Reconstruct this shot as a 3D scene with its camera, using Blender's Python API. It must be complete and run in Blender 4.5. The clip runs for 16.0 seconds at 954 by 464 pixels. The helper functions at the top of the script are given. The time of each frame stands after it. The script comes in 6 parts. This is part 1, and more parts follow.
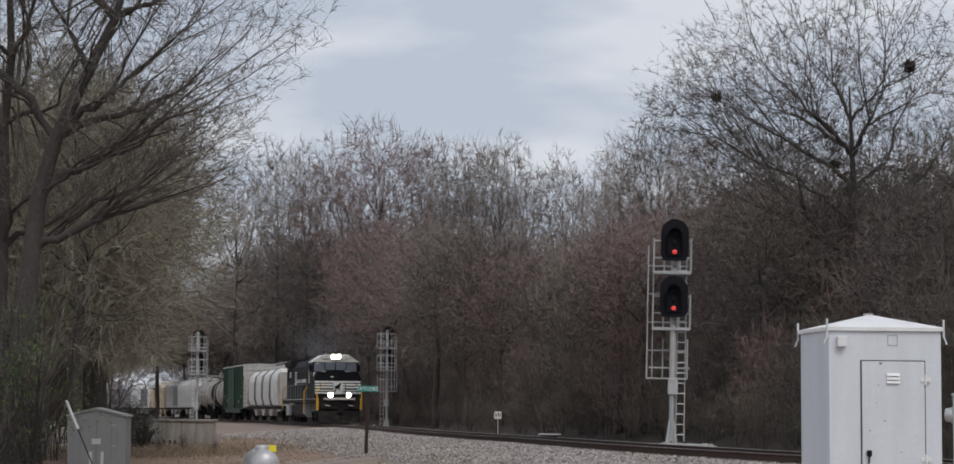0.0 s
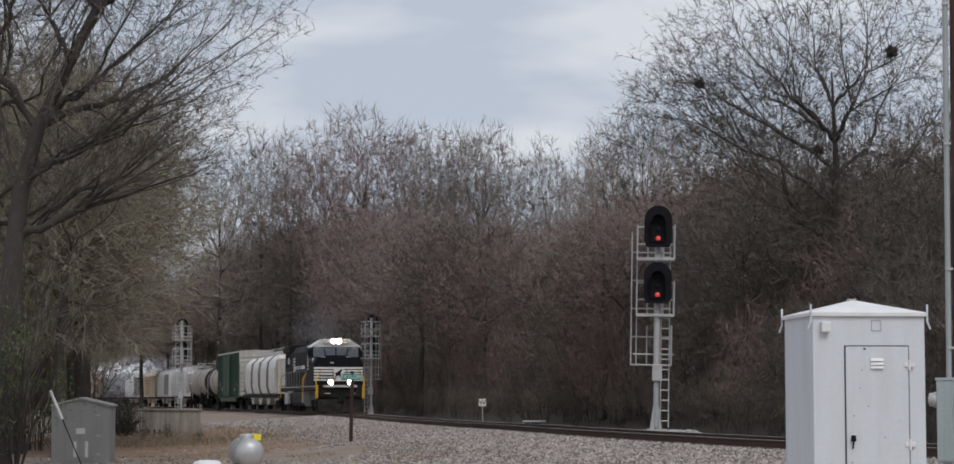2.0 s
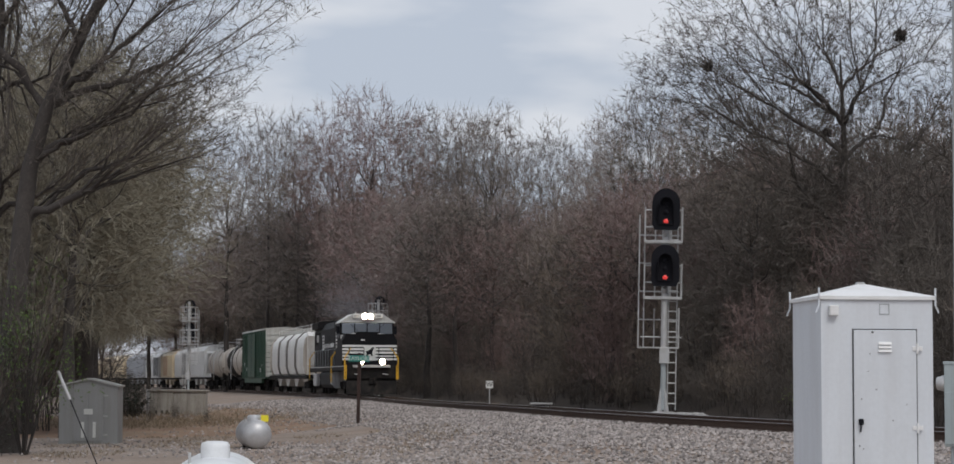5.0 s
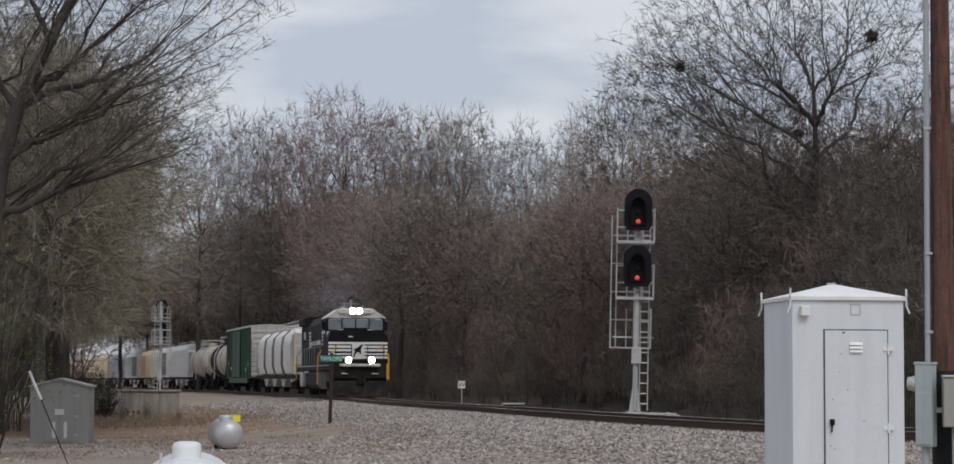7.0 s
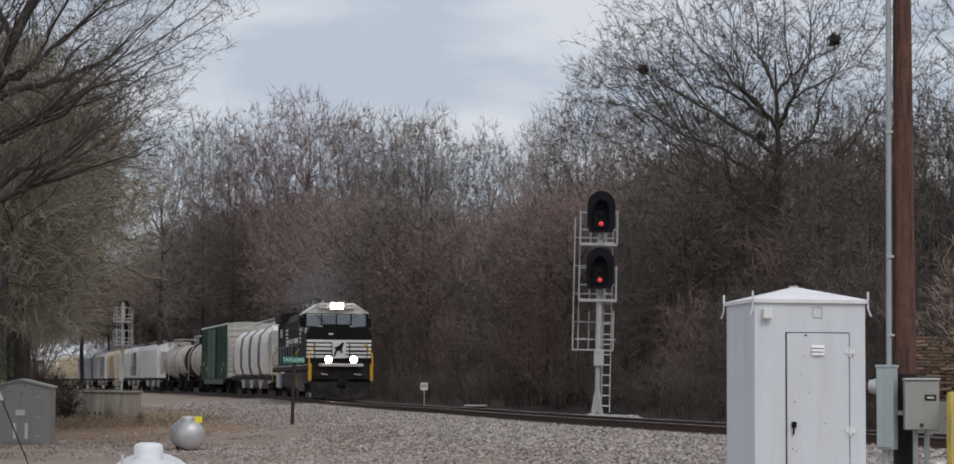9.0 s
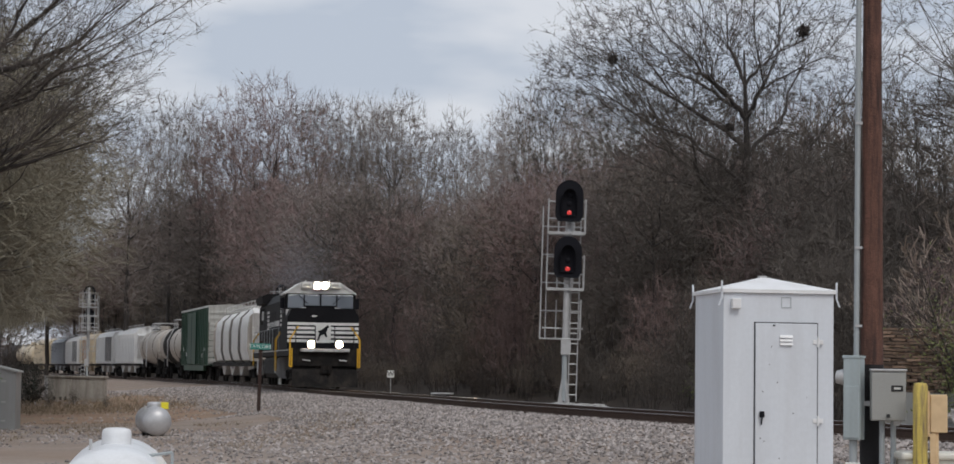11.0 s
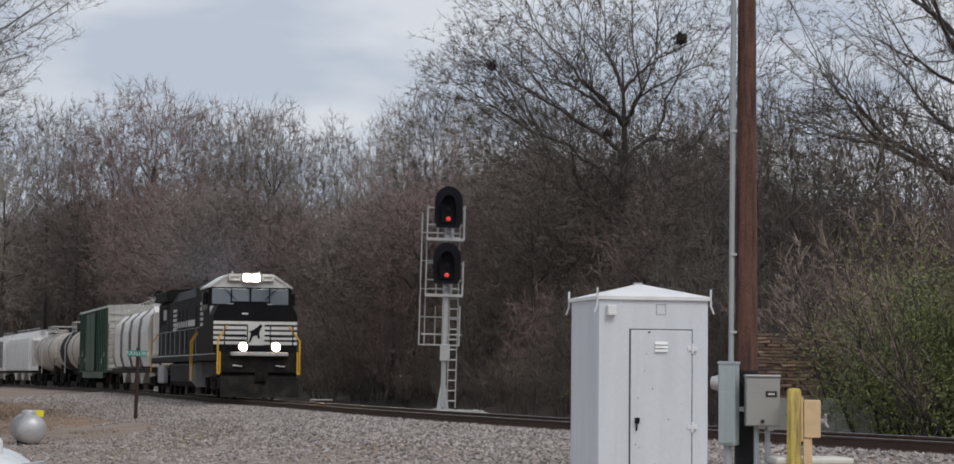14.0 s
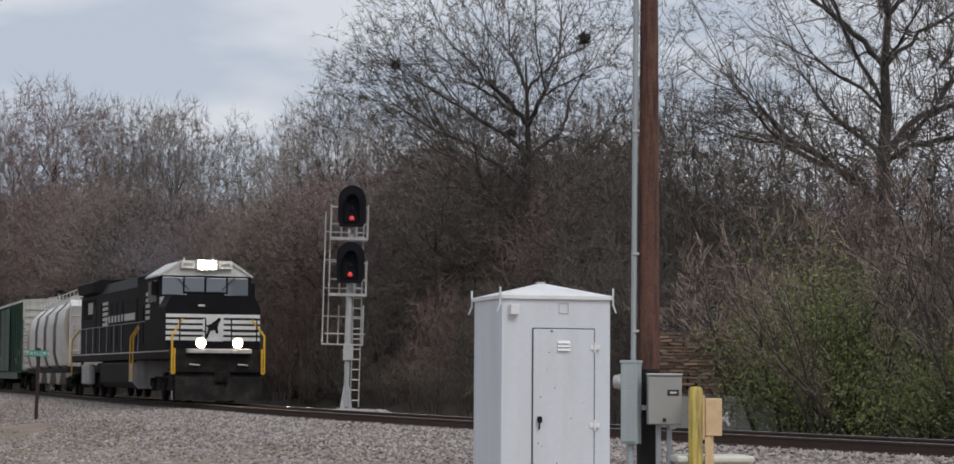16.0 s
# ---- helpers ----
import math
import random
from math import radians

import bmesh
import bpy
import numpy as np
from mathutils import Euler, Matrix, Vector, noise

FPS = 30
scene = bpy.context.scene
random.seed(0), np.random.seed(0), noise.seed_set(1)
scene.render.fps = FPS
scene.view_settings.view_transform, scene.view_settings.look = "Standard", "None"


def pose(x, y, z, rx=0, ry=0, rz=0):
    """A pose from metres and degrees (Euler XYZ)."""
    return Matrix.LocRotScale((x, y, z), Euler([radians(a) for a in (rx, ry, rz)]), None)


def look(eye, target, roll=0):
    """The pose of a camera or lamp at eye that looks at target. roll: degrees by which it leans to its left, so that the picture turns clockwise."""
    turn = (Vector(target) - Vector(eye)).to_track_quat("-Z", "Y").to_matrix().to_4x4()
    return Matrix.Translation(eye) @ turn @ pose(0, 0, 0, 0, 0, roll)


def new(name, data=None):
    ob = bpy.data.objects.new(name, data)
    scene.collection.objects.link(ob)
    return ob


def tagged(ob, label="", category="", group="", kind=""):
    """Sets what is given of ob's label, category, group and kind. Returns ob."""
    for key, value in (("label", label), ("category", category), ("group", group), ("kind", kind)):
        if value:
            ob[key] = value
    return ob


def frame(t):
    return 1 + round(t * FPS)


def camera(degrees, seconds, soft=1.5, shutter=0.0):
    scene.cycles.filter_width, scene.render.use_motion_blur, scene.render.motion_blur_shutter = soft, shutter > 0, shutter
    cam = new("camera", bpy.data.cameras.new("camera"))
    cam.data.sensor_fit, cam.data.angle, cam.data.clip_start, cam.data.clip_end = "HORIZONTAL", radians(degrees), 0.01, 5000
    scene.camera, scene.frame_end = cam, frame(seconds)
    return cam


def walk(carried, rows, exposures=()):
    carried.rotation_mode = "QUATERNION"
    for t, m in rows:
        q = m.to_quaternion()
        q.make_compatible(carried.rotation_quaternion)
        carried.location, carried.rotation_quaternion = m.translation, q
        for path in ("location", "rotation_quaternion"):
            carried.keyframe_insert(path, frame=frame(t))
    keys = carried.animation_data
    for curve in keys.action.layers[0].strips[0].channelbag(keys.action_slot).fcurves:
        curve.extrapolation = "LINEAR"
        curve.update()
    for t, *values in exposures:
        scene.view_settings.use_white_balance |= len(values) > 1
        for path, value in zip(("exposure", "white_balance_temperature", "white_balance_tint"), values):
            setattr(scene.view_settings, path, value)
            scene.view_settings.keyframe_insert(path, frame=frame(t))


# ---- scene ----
LENS = 24.57
EYE_Z = 1.0
# seconds, turn to the left, tilt up, lean to the left (degrees), sway sideways and up (metres)
PAN = [
    (0, 8.4481, 4.6366, 0.308, 0.010, -0.004),
    (0.5, 8.3996, 4.4189, 0.026, 0.008, -0.002),
    (1, 8.3147, 4.3447, 0.036, -0.014, -0.007),
    (1.5, 8.1083, 4.4450, -0.076, 0.010, 0.001),
    (2, 8.0142, 4.3095, -0.038, 0.007, -0.003),
    (2.5, 7.9858, 4.0067, 0.044, -0.009, -0.004),
    (3, 8.4167, 3.9371, 0.098, -0.013, -0.003),
    (3.5, 8.9263, 4.1048, 0.084, -0.004, -0.002),
    (4, 8.6913, 4.0676, 0.138, 0.000, -0.004),
    (6.5, 7.7312, 3.5689, 0.155, -0.005, -0.002),
    (7, 7.4862, 3.8481, 0.185, 0.002, -0.002),
    (7.5, 7.0980, 4.0864, 0.103, -0.012, 0.001),
    (8, 6.8381, 4.0507, 0.170, -0.010, 0.001),
    (8.5, 6.7143, 3.9907, 0.187, -0.014, -0.004),
    (9, 6.5158, 3.8964, 0.329, -0.001, -0.001),
    (11.5, 5.2581, 3.5778, 0.752, -0.035, -0.009),
    (12, 4.5482, 3.5666, 0.549, 0.022, 0.012),
    (12.5, 4.0994, 3.4418, 0.650, -0.026, -0.007),
    (13, 3.9241, 3.4363, 0.629, -0.002, 0.003),
    (13.5, 3.4040, 3.6522, 0.613, -0.024, -0.002),
    (14, 2.5182, 3.7849, 0.562, 0.008, 0.007),
    (14.5, 1.6556, 3.8631, 0.284, 0.034, 0.013),
    (15, 1.0715, 3.8827, 0.456, 0.017, 0.004),
    (15.5, 0.5326, 3.8351, 0.378, 0.034, 0.006),
    (16, -0.0000, 3.7879, 0.413, 0.018, 0.007),
]


def cam_pose(turn, tilt, lean, sx, sz):
    return pose(sx, 0, EYE_Z + sz) @ pose(0, 0, 0, 0, 0, turn) @ pose(0, 0, 0, 90 + tilt, 0, 0) @ pose(0, 0, 0, 0, 0, lean)


cam = camera(LENS, 16.0, soft=1.6)
walk(cam, [(t, cam_pose(*r)) for t, *r in PAN], exposures=[(0, 0.0), (16, 0.0)])

# ---- world and sun ----
SUN_EL, SUN_AZ = 48.0, 150.0          # azimuth clockwise from +Y
world = bpy.data.worlds.new("overcast_sky")
scene.world = world
world.use_nodes = True
wn, wl = world.node_tree.nodes, world.node_tree.links
wn.clear()
w_out = wn.new("ShaderNodeOutputWorld")
w_bg = wn.new("ShaderNodeBackground")
w_sky = wn.new("ShaderNodeTexSky")
w_sky.sky_type, w_sky.sun_disc = "NISHITA", False
w_sky.sun_elevation, w_sky.sun_rotation = radians(SUN_EL), radians(SUN_AZ)
w_sky.air_density, w_sky.dust_density = 1.0, 3.0
w_co = wn.new("ShaderNodeTexCoord")
w_map = wn.new("ShaderNodeMapping")
w_map.inputs["Scale"].default_value = (1.0, 1.0, 3.2)
w_map.inputs["Location"].default_value = (0.35, 0.1, 0.22)
w_noise = wn.new("ShaderNodeTexNoise")
w_noise.inputs["Scale"].default_value, w_noise.inputs["Detail"].default_value = 9.0, 4.0
w_noise.inputs["Roughness"].default_value = 0.46
w_ramp = wn.new("ShaderNodeValToRGB")
w_ramp.color_ramp.elements[0].position, w_ramp.color_ramp.elements[0].color = 0.42, (5.1, 5.65, 6.6, 1)
w_ramp.color_ramp.elements[1].position, w_ramp.color_ramp.elements[1].color = 0.60, (7.15, 7.4, 7.95, 1)
w_mix = wn.new("ShaderNodeMix")
w_mix.data_type = "RGBA"
w_mix.inputs["Factor"].default_value = 0.9
wl.new(w_co.outputs["Generated"], w_map.inputs["Vector"])
wl.new(w_map.outputs["Vector"], w_noise.inputs["Vector"])
wl.new(w_noise.outputs["Fac"], w_ramp.inputs["Fac"])
wl.new(w_sky.outputs["Color"], w_mix.inputs[6])
wl.new(w_ramp.outputs["Color"], w_mix.inputs[7])
wl.new(w_mix.outputs[2], w_bg.inputs["Color"])
w_bg.inputs["Strength"].default_value = 0.1
wl.new(w_bg.outputs["Background"], w_out.inputs["Surface"])

sun_data = bpy.data.lights.new("sun", "SUN")
sun_data.energy, sun_data.angle, sun_data.color = 1.15, radians(25), (1.0, 0.965, 0.92)
sun = new("sun", sun_data)
_el, _az = radians(SUN_EL), radians(SUN_AZ)
sun.matrix_world = look((0, 0, 0), (-math.sin(_az) * math.cos(_el), -math.cos(_az) * math.cos(_el), -math.sin(_el)))


# ---- materials ----
def mat(name, color, rough=0.6, metal=0.0, vary=0.12, scale=3.0, fine=40.0, bump=0.0, bump_scale=60.0, dirt=None,
        dirt_amount=0.0, dirt_scale=1.2, per="", per_amount=0.0, emit=None, emit_strength=0.0, streak=False, spec=0.5):
    m = bpy.data.materials.new(name)
    m.use_nodes = True
    n, l = m.node_tree.nodes, m.node_tree.links
    b = n["Principled BSDF"]
    b.inputs["Roughness"].default_value, b.inputs["Metallic"].default_value = rough, metal
    b.inputs["Specular IOR Level"].default_value = spec
    co = n.new("ShaderNodeTexCoord")
    vec = co.outputs["Object"]
    n1, n2 = n.new("ShaderNodeTexNoise"), n.new("ShaderNodeTexNoise")
    n1.inputs["Scale"].default_value, n1.inputs["Detail"].default_value = scale, 5
    n2.inputs["Scale"].default_value, n2.inputs["Detail"].default_value = fine, 3
    l.new(vec, n1.inputs["Vector"])
    l.new(vec, n2.inputs["Vector"])
    add = n.new("ShaderNodeMath")
    add.operation = "ADD"
    l.new(n1.outputs["Fac"], add.inputs[0])
    l.new(n2.outputs["Fac"], add.inputs[1])
    rng = n.new("ShaderNodeMapRange")
    rng.inputs["From Min"].default_value, rng.inputs["From Max"].default_value = 0.6, 1.4
    rng.inputs["To Min"].default_value, rng.inputs["To Max"].default_value = 1 - vary, 1 + vary
    l.new(add.outputs[0], rng.inputs["Value"])
    val = rng.outputs[0]
    if per:
        src = n.new("ShaderNodeObjectInfo") if per == "object" else n.new("ShaderNodeNewGeometry")
        pr = n.new("ShaderNodeMapRange")
        pr.inputs["To Min"].default_value, pr.inputs["To Max"].default_value = 1 - per_amount, 1 + per_amount
        l.new(src.outputs["Random" if per == "object" else "Random Per Island"], pr.inputs["Value"])
        mul = n.new("ShaderNodeMath")
        mul.operation = "MULTIPLY"
        l.new(val, mul.inputs[0])
        l.new(pr.outputs[0], mul.inputs[1])
        val = mul.outputs[0]
    base = n.new("ShaderNodeRGB")
    base.outputs[0].default_value = (*color, 1)
    vm = n.new("ShaderNodeVectorMath")
    vm.operation = "SCALE"
    l.new(base.outputs[0], vm.inputs[0])
    l.new(val, vm.inputs["Scale"])
    col = vm.outputs[0]
    if dirt:
        nd = n.new("ShaderNodeTexNoise")
        nd.inputs["Scale"].default_value, nd.inputs["Detail"].default_value = dirt_scale, 6
        nd.inputs["Roughness"].default_value = 0.65
        if streak:
            mp = n.new("ShaderNodeMapping")
            mp.inputs["Scale"].default_value = (5, 5, 0.5)
            l.new(vec, mp.inputs["Vector"])
            l.new(mp.outputs[0], nd.inputs["Vector"])
        else:
            l.new(vec, nd.inputs["Vector"])
        dr = n.new("ShaderNodeMapRange")
        dr.inputs["From Min"].default_value, dr.inputs["From Max"].default_value = 0.44, 0.66
        dr.inputs["To Max"].default_value = dirt_amount
        l.new(nd.outputs["Fac"], dr.inputs["Value"])
        mx = n.new("ShaderNodeMix")
        mx.data_type = "RGBA"
        l.new(dr.outputs[0], mx.inputs["Factor"])
        l.new(col, mx.inputs[6])
        mx.inputs[7].default_value = (*dirt, 1)
        col = mx.outputs[2]
    l.new(col, b.inputs["Base Color"])
    if bump:
        nb = n.new("ShaderNodeTexNoise")
        nb.inputs["Scale"].default_value, nb.inputs["Detail"].default_value = bump_scale, 4
        l.new(vec, nb.inputs["Vector"])
        bp = n.new("ShaderNodeBump")
        bp.inputs["Strength"].default_value, bp.inputs["Distance"].default_value = bump, 0.02
        l.new(nb.outputs["Fac"], bp.inputs["Height"])
        l.new(bp.outputs[0], b.inputs["Normal"])
    if emit:
        b.inputs["Emission Color"].default_value = (*emit, 1)
        b.inputs["Emission Strength"].default_value = emit_strength
    return m


def glass_mat(name, tint, rough=0.05):
    m = bpy.data.materials.new(name)
    m.use_nodes = True
    b = m.node_tree.nodes["Principled BSDF"]
    b.inputs["Base Color"].default_value = (*tint, 1)
    b.inputs["Roughness"].default_value = rough
    b.inputs["Specular IOR Level"].default_value = 0.9
    return m


M = dict(
    soil=mat("gravelly_soil", (0.275, 0.222, 0.185), 0.95, vary=0.3, scale=0.35, fine=9, bump=0.8, bump_scale=14,
             dirt=(0.24, 0.165, 0.115), dirt_amount=0.8, dirt_scale=0.16),
    stone=mat("ballast_stone", (0.305, 0.272, 0.255), 0.9, vary=0.15, scale=6, fine=30, per="island", per_amount=0.55),
    pale_stone=mat("pale_gravel", (0.42, 0.41, 0.40), 0.9, vary=0.15, scale=6, fine=30, per="island", per_amount=0.25),
    litter=mat("leaf_litter", (0.055, 0.041, 0.031), 0.95, vary=0.35, scale=1.2, fine=14, bump=0.8, bump_scale=9),
    clay=mat("brown_clay_bank", (0.25, 0.155, 0.10), 0.95, vary=0.3, scale=0.8, fine=10, bump=0.7, bump_scale=10, dirt=(0.30, 0.24, 0.17), dirt_amount=0.7, dirt_scale=0.5),
    grass=mat("dry_grass", (0.23, 0.18, 0.125), 0.9, vary=0.3, per="island", per_amount=0.4),
    rail=mat("rusty_rail", (0.075, 0.045, 0.032), 0.75, 0.3, vary=0.3, scale=2, fine=25, bump=0.2),
    rail_top=mat("worn_rail_head", (0.45, 0.44, 0.44), 0.28, 1.0, vary=0.1),
    tie=mat("creosoted_tie", (0.055, 0.042, 0.034), 0.9, vary=0.35, scale=4, fine=40, bump=0.5, per="object", per_amount=0.4),
    black=mat("black_train_paint", (0.007, 0.007, 0.009), 0.6, spec=0.15, vary=0.25, scale=1.5, fine=12, dirt=(0.02, 0.018, 0.018),
              dirt_amount=0.5, dirt_scale=0.8),
    dark=mat("grimy_dark_steel", (0.013, 0.012, 0.012), 0.85, 0.0, spec=0.2, vary=0.35, scale=3, fine=25, dirt=(0.05, 0.043, 0.036),
             dirt_amount=0.6, dirt_scale=2),
    white=mat("white_train_paint", (0.74, 0.74, 0.72), 0.45, vary=0.06, scale=2, dirt=(0.4, 0.38, 0.35), dirt_amount=0.4),
    yellow=mat("yellow_handrail_paint", (0.72, 0.42, 0.03), 0.5, vary=0.1),
    tank_grey=mat("light_grey_fuel_tank_paint", (0.5, 0.5, 0.51), 0.5, vary=0.12, dirt=(0.2, 0.18, 0.16), dirt_amount=0.6, streak=True),
    glass=glass_mat("dark_glass", (0.16, 0.18, 0.21)),
    lamp=mat("lit_lamp", (1, 0.9, 0.75), 0.3, emit=(1.0, 0.80, 0.58), emit_strength=260),
    ditch=mat("lit_ditch_lamp", (1, 0.85, 0.6), 0.3, emit=(1.0, 0.72, 0.44), emit_strength=170),
    red=mat("lit_red_aspect", (0.6, 0.05, 0.04), 0.3, emit=(1.0, 0.06, 0.06), emit_strength=0.38),
    alu=mat("aluminium_paint", (0.52, 0.52, 0.52), 0.5, 0.25, vary=0.12, scale=4, dirt=(0.28, 0.26, 0.24), dirt_amount=0.4),
    sig_black=mat("matt_black_signal_paint", (0.008, 0.008, 0.012), 0.7, spec=0.2, vary=0.2),
    shed=mat("pale_grey_shed_paint", (0.68, 0.71, 0.75), 0.5, vary=0.05, scale=1.5, fine=25, dirt=(0.5, 0.5, 0.51),
             dirt_amount=0.25, dirt_scale=0.9, streak=True),
    shed_roof=mat("white_shed_roof_paint", (0.80, 0.80, 0.80), 0.5, vary=0.05, dirt=(0.5, 0.48, 0.45), dirt_amount=0.35, dirt_scale=2.5),
    seam=mat("dark_seam", (0.06, 0.06, 0.065), 0.8),
    pole=mat("red_brown_pole_wood", (0.13, 0.06, 0.042), 0.85, vary=0.35, scale=6, fine=30, bump=0.7, bump_scale=40,
             dirt=(0.04, 0.02, 0.016), dirt_amount=1.0, dirt_scale=2.4, streak=True),
    tar=mat("tarred_pole_wood", (0.012, 0.011, 0.012), 0.8, vary=0.3, fine=30, bump=0.4),
    conduit=mat("grey_conduit", (0.36, 0.39, 0.40), 0.55, vary=0.1),
    meter=mat("blue_grey_meter_box_paint", (0.40, 0.46, 0.47), 0.5, vary=0.08, dirt=(0.3, 0.32, 0.31), dirt_amount=0.4, streak=True),
    cab_grey=mat("warm_grey_cabinet_paint", (0.33, 0.33, 0.31), 0.5, vary=0.06),
    peel_yellow=mat("peeling_yellow_paint", (0.66, 0.51, 0.12), 0.7, vary=0.12, dirt=(0.17, 0.12, 0.085), dirt_amount=1.0, dirt_scale=2.4, bump=0.5, streak=True),
    cream=mat("cream_pedestal_paint", (0.72, 0.52, 0.30), 0.6, vary=0.08, dirt=(0.5, 0.33, 0.18), dirt_amount=0.5, dirt_scale=5),
    off_white=mat("off_white_plastic", (0.72, 0.70, 0.62), 0.5, vary=0.06, dirt=(0.5, 0.47, 0.4), dirt_amount=0.4, dirt_scale=3),
    lp_white=mat("white_gas_tank_paint", (0.78, 0.79, 0.80), 0.35, vary=0.05, scale=2, dirt=(0.5, 0.5, 0.48), dirt_amount=0.45, dirt_scale=2.2),
    lp_silver=mat("silver_gas_tank_paint", (0.52, 0.52, 0.53), 0.42, 0.35, vary=0.15, scale=3, dirt=(0.25, 0.23, 0.21), dirt_amount=0.4),
    bright_yellow=mat("bright_yellow_plastic", (0.78, 0.66, 0.03), 0.5, vary=0.05),
    steel_cab=mat("grey_cabinet_steel", (0.25, 0.25, 0.245), 0.55, 0.0, vary=0.1, scale=2, dirt=(0.2, 0.19, 0.17), dirt_amount=0.4, streak=True),
    pale_mark=mat("pale_marking", (0.55, 0.55, 0.52), 0.6),
    concrete=mat("weathered_concrete", (0.40, 0.375, 0.335), 0.9, vary=0.2, scale=2, fine=20, bump=0.5, dirt=(0.17, 0.145, 0.12),
                 dirt_amount=0.7, dirt_scale=0.7, streak=True),
    sign_green=mat("green_sign_paint", (0.02, 0.23, 0.19), 0.5, vary=0.05),
    sign_white=mat("white_sign_paint", (0.75, 0.75, 0.72), 0.5),
    sign_black=mat("black_sign_paint", (0.02, 0.02, 0.02), 0.5),
    post=mat("dark_brown_post", (0.035, 0.018, 0.014), 0.8, vary=0.3, fine=30),
    bark=mat("grey_brown_bark", (0.055, 0.047, 0.043), 0.95, vary=0.3, scale=3, fine=18, bump=0.6, bump_scale=18, per="object", per_amount=0.15),
    twig=mat("grey_brown_twigs", (0.215, 0.182, 0.163), 0.95, vary=0.15, per="object", per_amount=0.22),
    twig_red=mat("reddish_twigs", (0.225, 0.16, 0.148), 0.95, vary=0.15, per="object", per_amount=0.15),
    twig_dark=mat("dark_twigs", (0.112, 0.096, 0.083), 0.95, vary=0.15, per="object", per_amount=0.2),
    brush=mat("brown_brush", (0.175, 0.142, 0.115), 0.95, vary=0.2, per="object", per_amount=0.3),
    leaf=mat("evergreen_leaves", (0.17, 0.20, 0.065), 0.6, vary=0.2, per="island", per_amount=0.5),
    leaf_dark=mat("dark_evergreen_leaves", (0.03, 0.034, 0.024), 0.6, vary=0.2, per="island", per_amount=0.4),
    smoke=mat("exhaust_haze", (0.30, 0.30, 0.33), 1.0, vary=0.1, spec=0.0),
    twig_olive=mat("olive_brown_twigs", (0.245, 0.22, 0.165), 0.95, vary=0.15, per="object", per_amount=0.15),
    leaf_bright=mat("fresh_green_leaves", (0.09, 0.16, 0.025), 0.6, vary=0.2, per="island", per_amount=0.4),
    vine=mat("pale_vine", (0.33, 0.26, 0.21), 0.9, vary=0.15),
    brick=mat("stacked_brick", (0.20, 0.135, 0.095), 0.9, vary=0.25, per="object", per_amount=0.6),
)


def car_paint(name, color, rust=0.5, rough=0.5):
    return mat(name, color, rough, vary=0.1, scale=0.8, fine=10, dirt=(0.16, 0.11, 0.075), dirt_amount=rust, dirt_scale=0.9, streak=True)


PAINT = dict(
    pale=car_paint("pale_grey_hopper_paint", (0.78, 0.77, 0.74), 0.25),
    green=car_paint("green_boxcar_paint", (0.008, 0.052, 0.027), 0.2),
    ribgrey=car_paint("grimy_rib_paint", (0.16, 0.15, 0.14), 0.4),
    galvan=car_paint("pale_galvanised_end", (0.50, 0.50, 0.47), 0.3),
    tan=car_paint("tan_grey_tank_paint", (0.46, 0.42, 0.37), 0.6),
    blackcar=car_paint("black_tank_paint", (0.02, 0.02, 0.024), 0.3),
    offwhite=car_paint("off_white_hopper_paint", (0.68, 0.68, 0.67), 0.25),
    creamcar=car_paint("cream_hopper_paint", (0.66, 0.55, 0.38), 0.3),
    orange=car_paint("rust_orange_patch", (0.45, 0.22, 0.09), 0.5),
    bluegrey=car_paint("blue_grey_hopper_paint", (0.34, 0.36, 0.39), 0.3),
)


# ---- mesh helpers ----
def link_mesh(name, bm, material, parent=None, label="", smooth=False):
    me = bpy.data.meshes.new(name)
    bmesh.ops.recalc_face_normals(bm, faces=bm.faces)
    bm.to_mesh(me)
    bm.free()
    for m_ in (material if isinstance(material, (list, tuple)) else [material]):
        me.materials.append(m_)
    if smooth:
        for p in me.polygons:
            p.use_smooth = True
        me.set_sharp_from_angle(angle=radians(40))
    ob = new(name, me)
    ob.parent = parent
    if label:
        ob["label"] = label
    return ob


def part(name, bm, material, parent, label="", smooth=False):
    return link_mesh(name, bm, material, parent, label, smooth)


def again(ob, m, parent=None):
    """One more object on the same mesh (with no children)."""
    o = new(ob.name.split(".")[0], ob.data)
    o.parent = parent or ob.parent
    o.matrix_basis = m
    if "label" in ob:
        o["label"] = ob["label"]
    return o


def thing(name, m, label, category, group="", kind=""):
    e = new(name)
    e.empty_display_size = 0.2
    e.matrix_basis = m
    return tagged(e, label, category, group, kind)


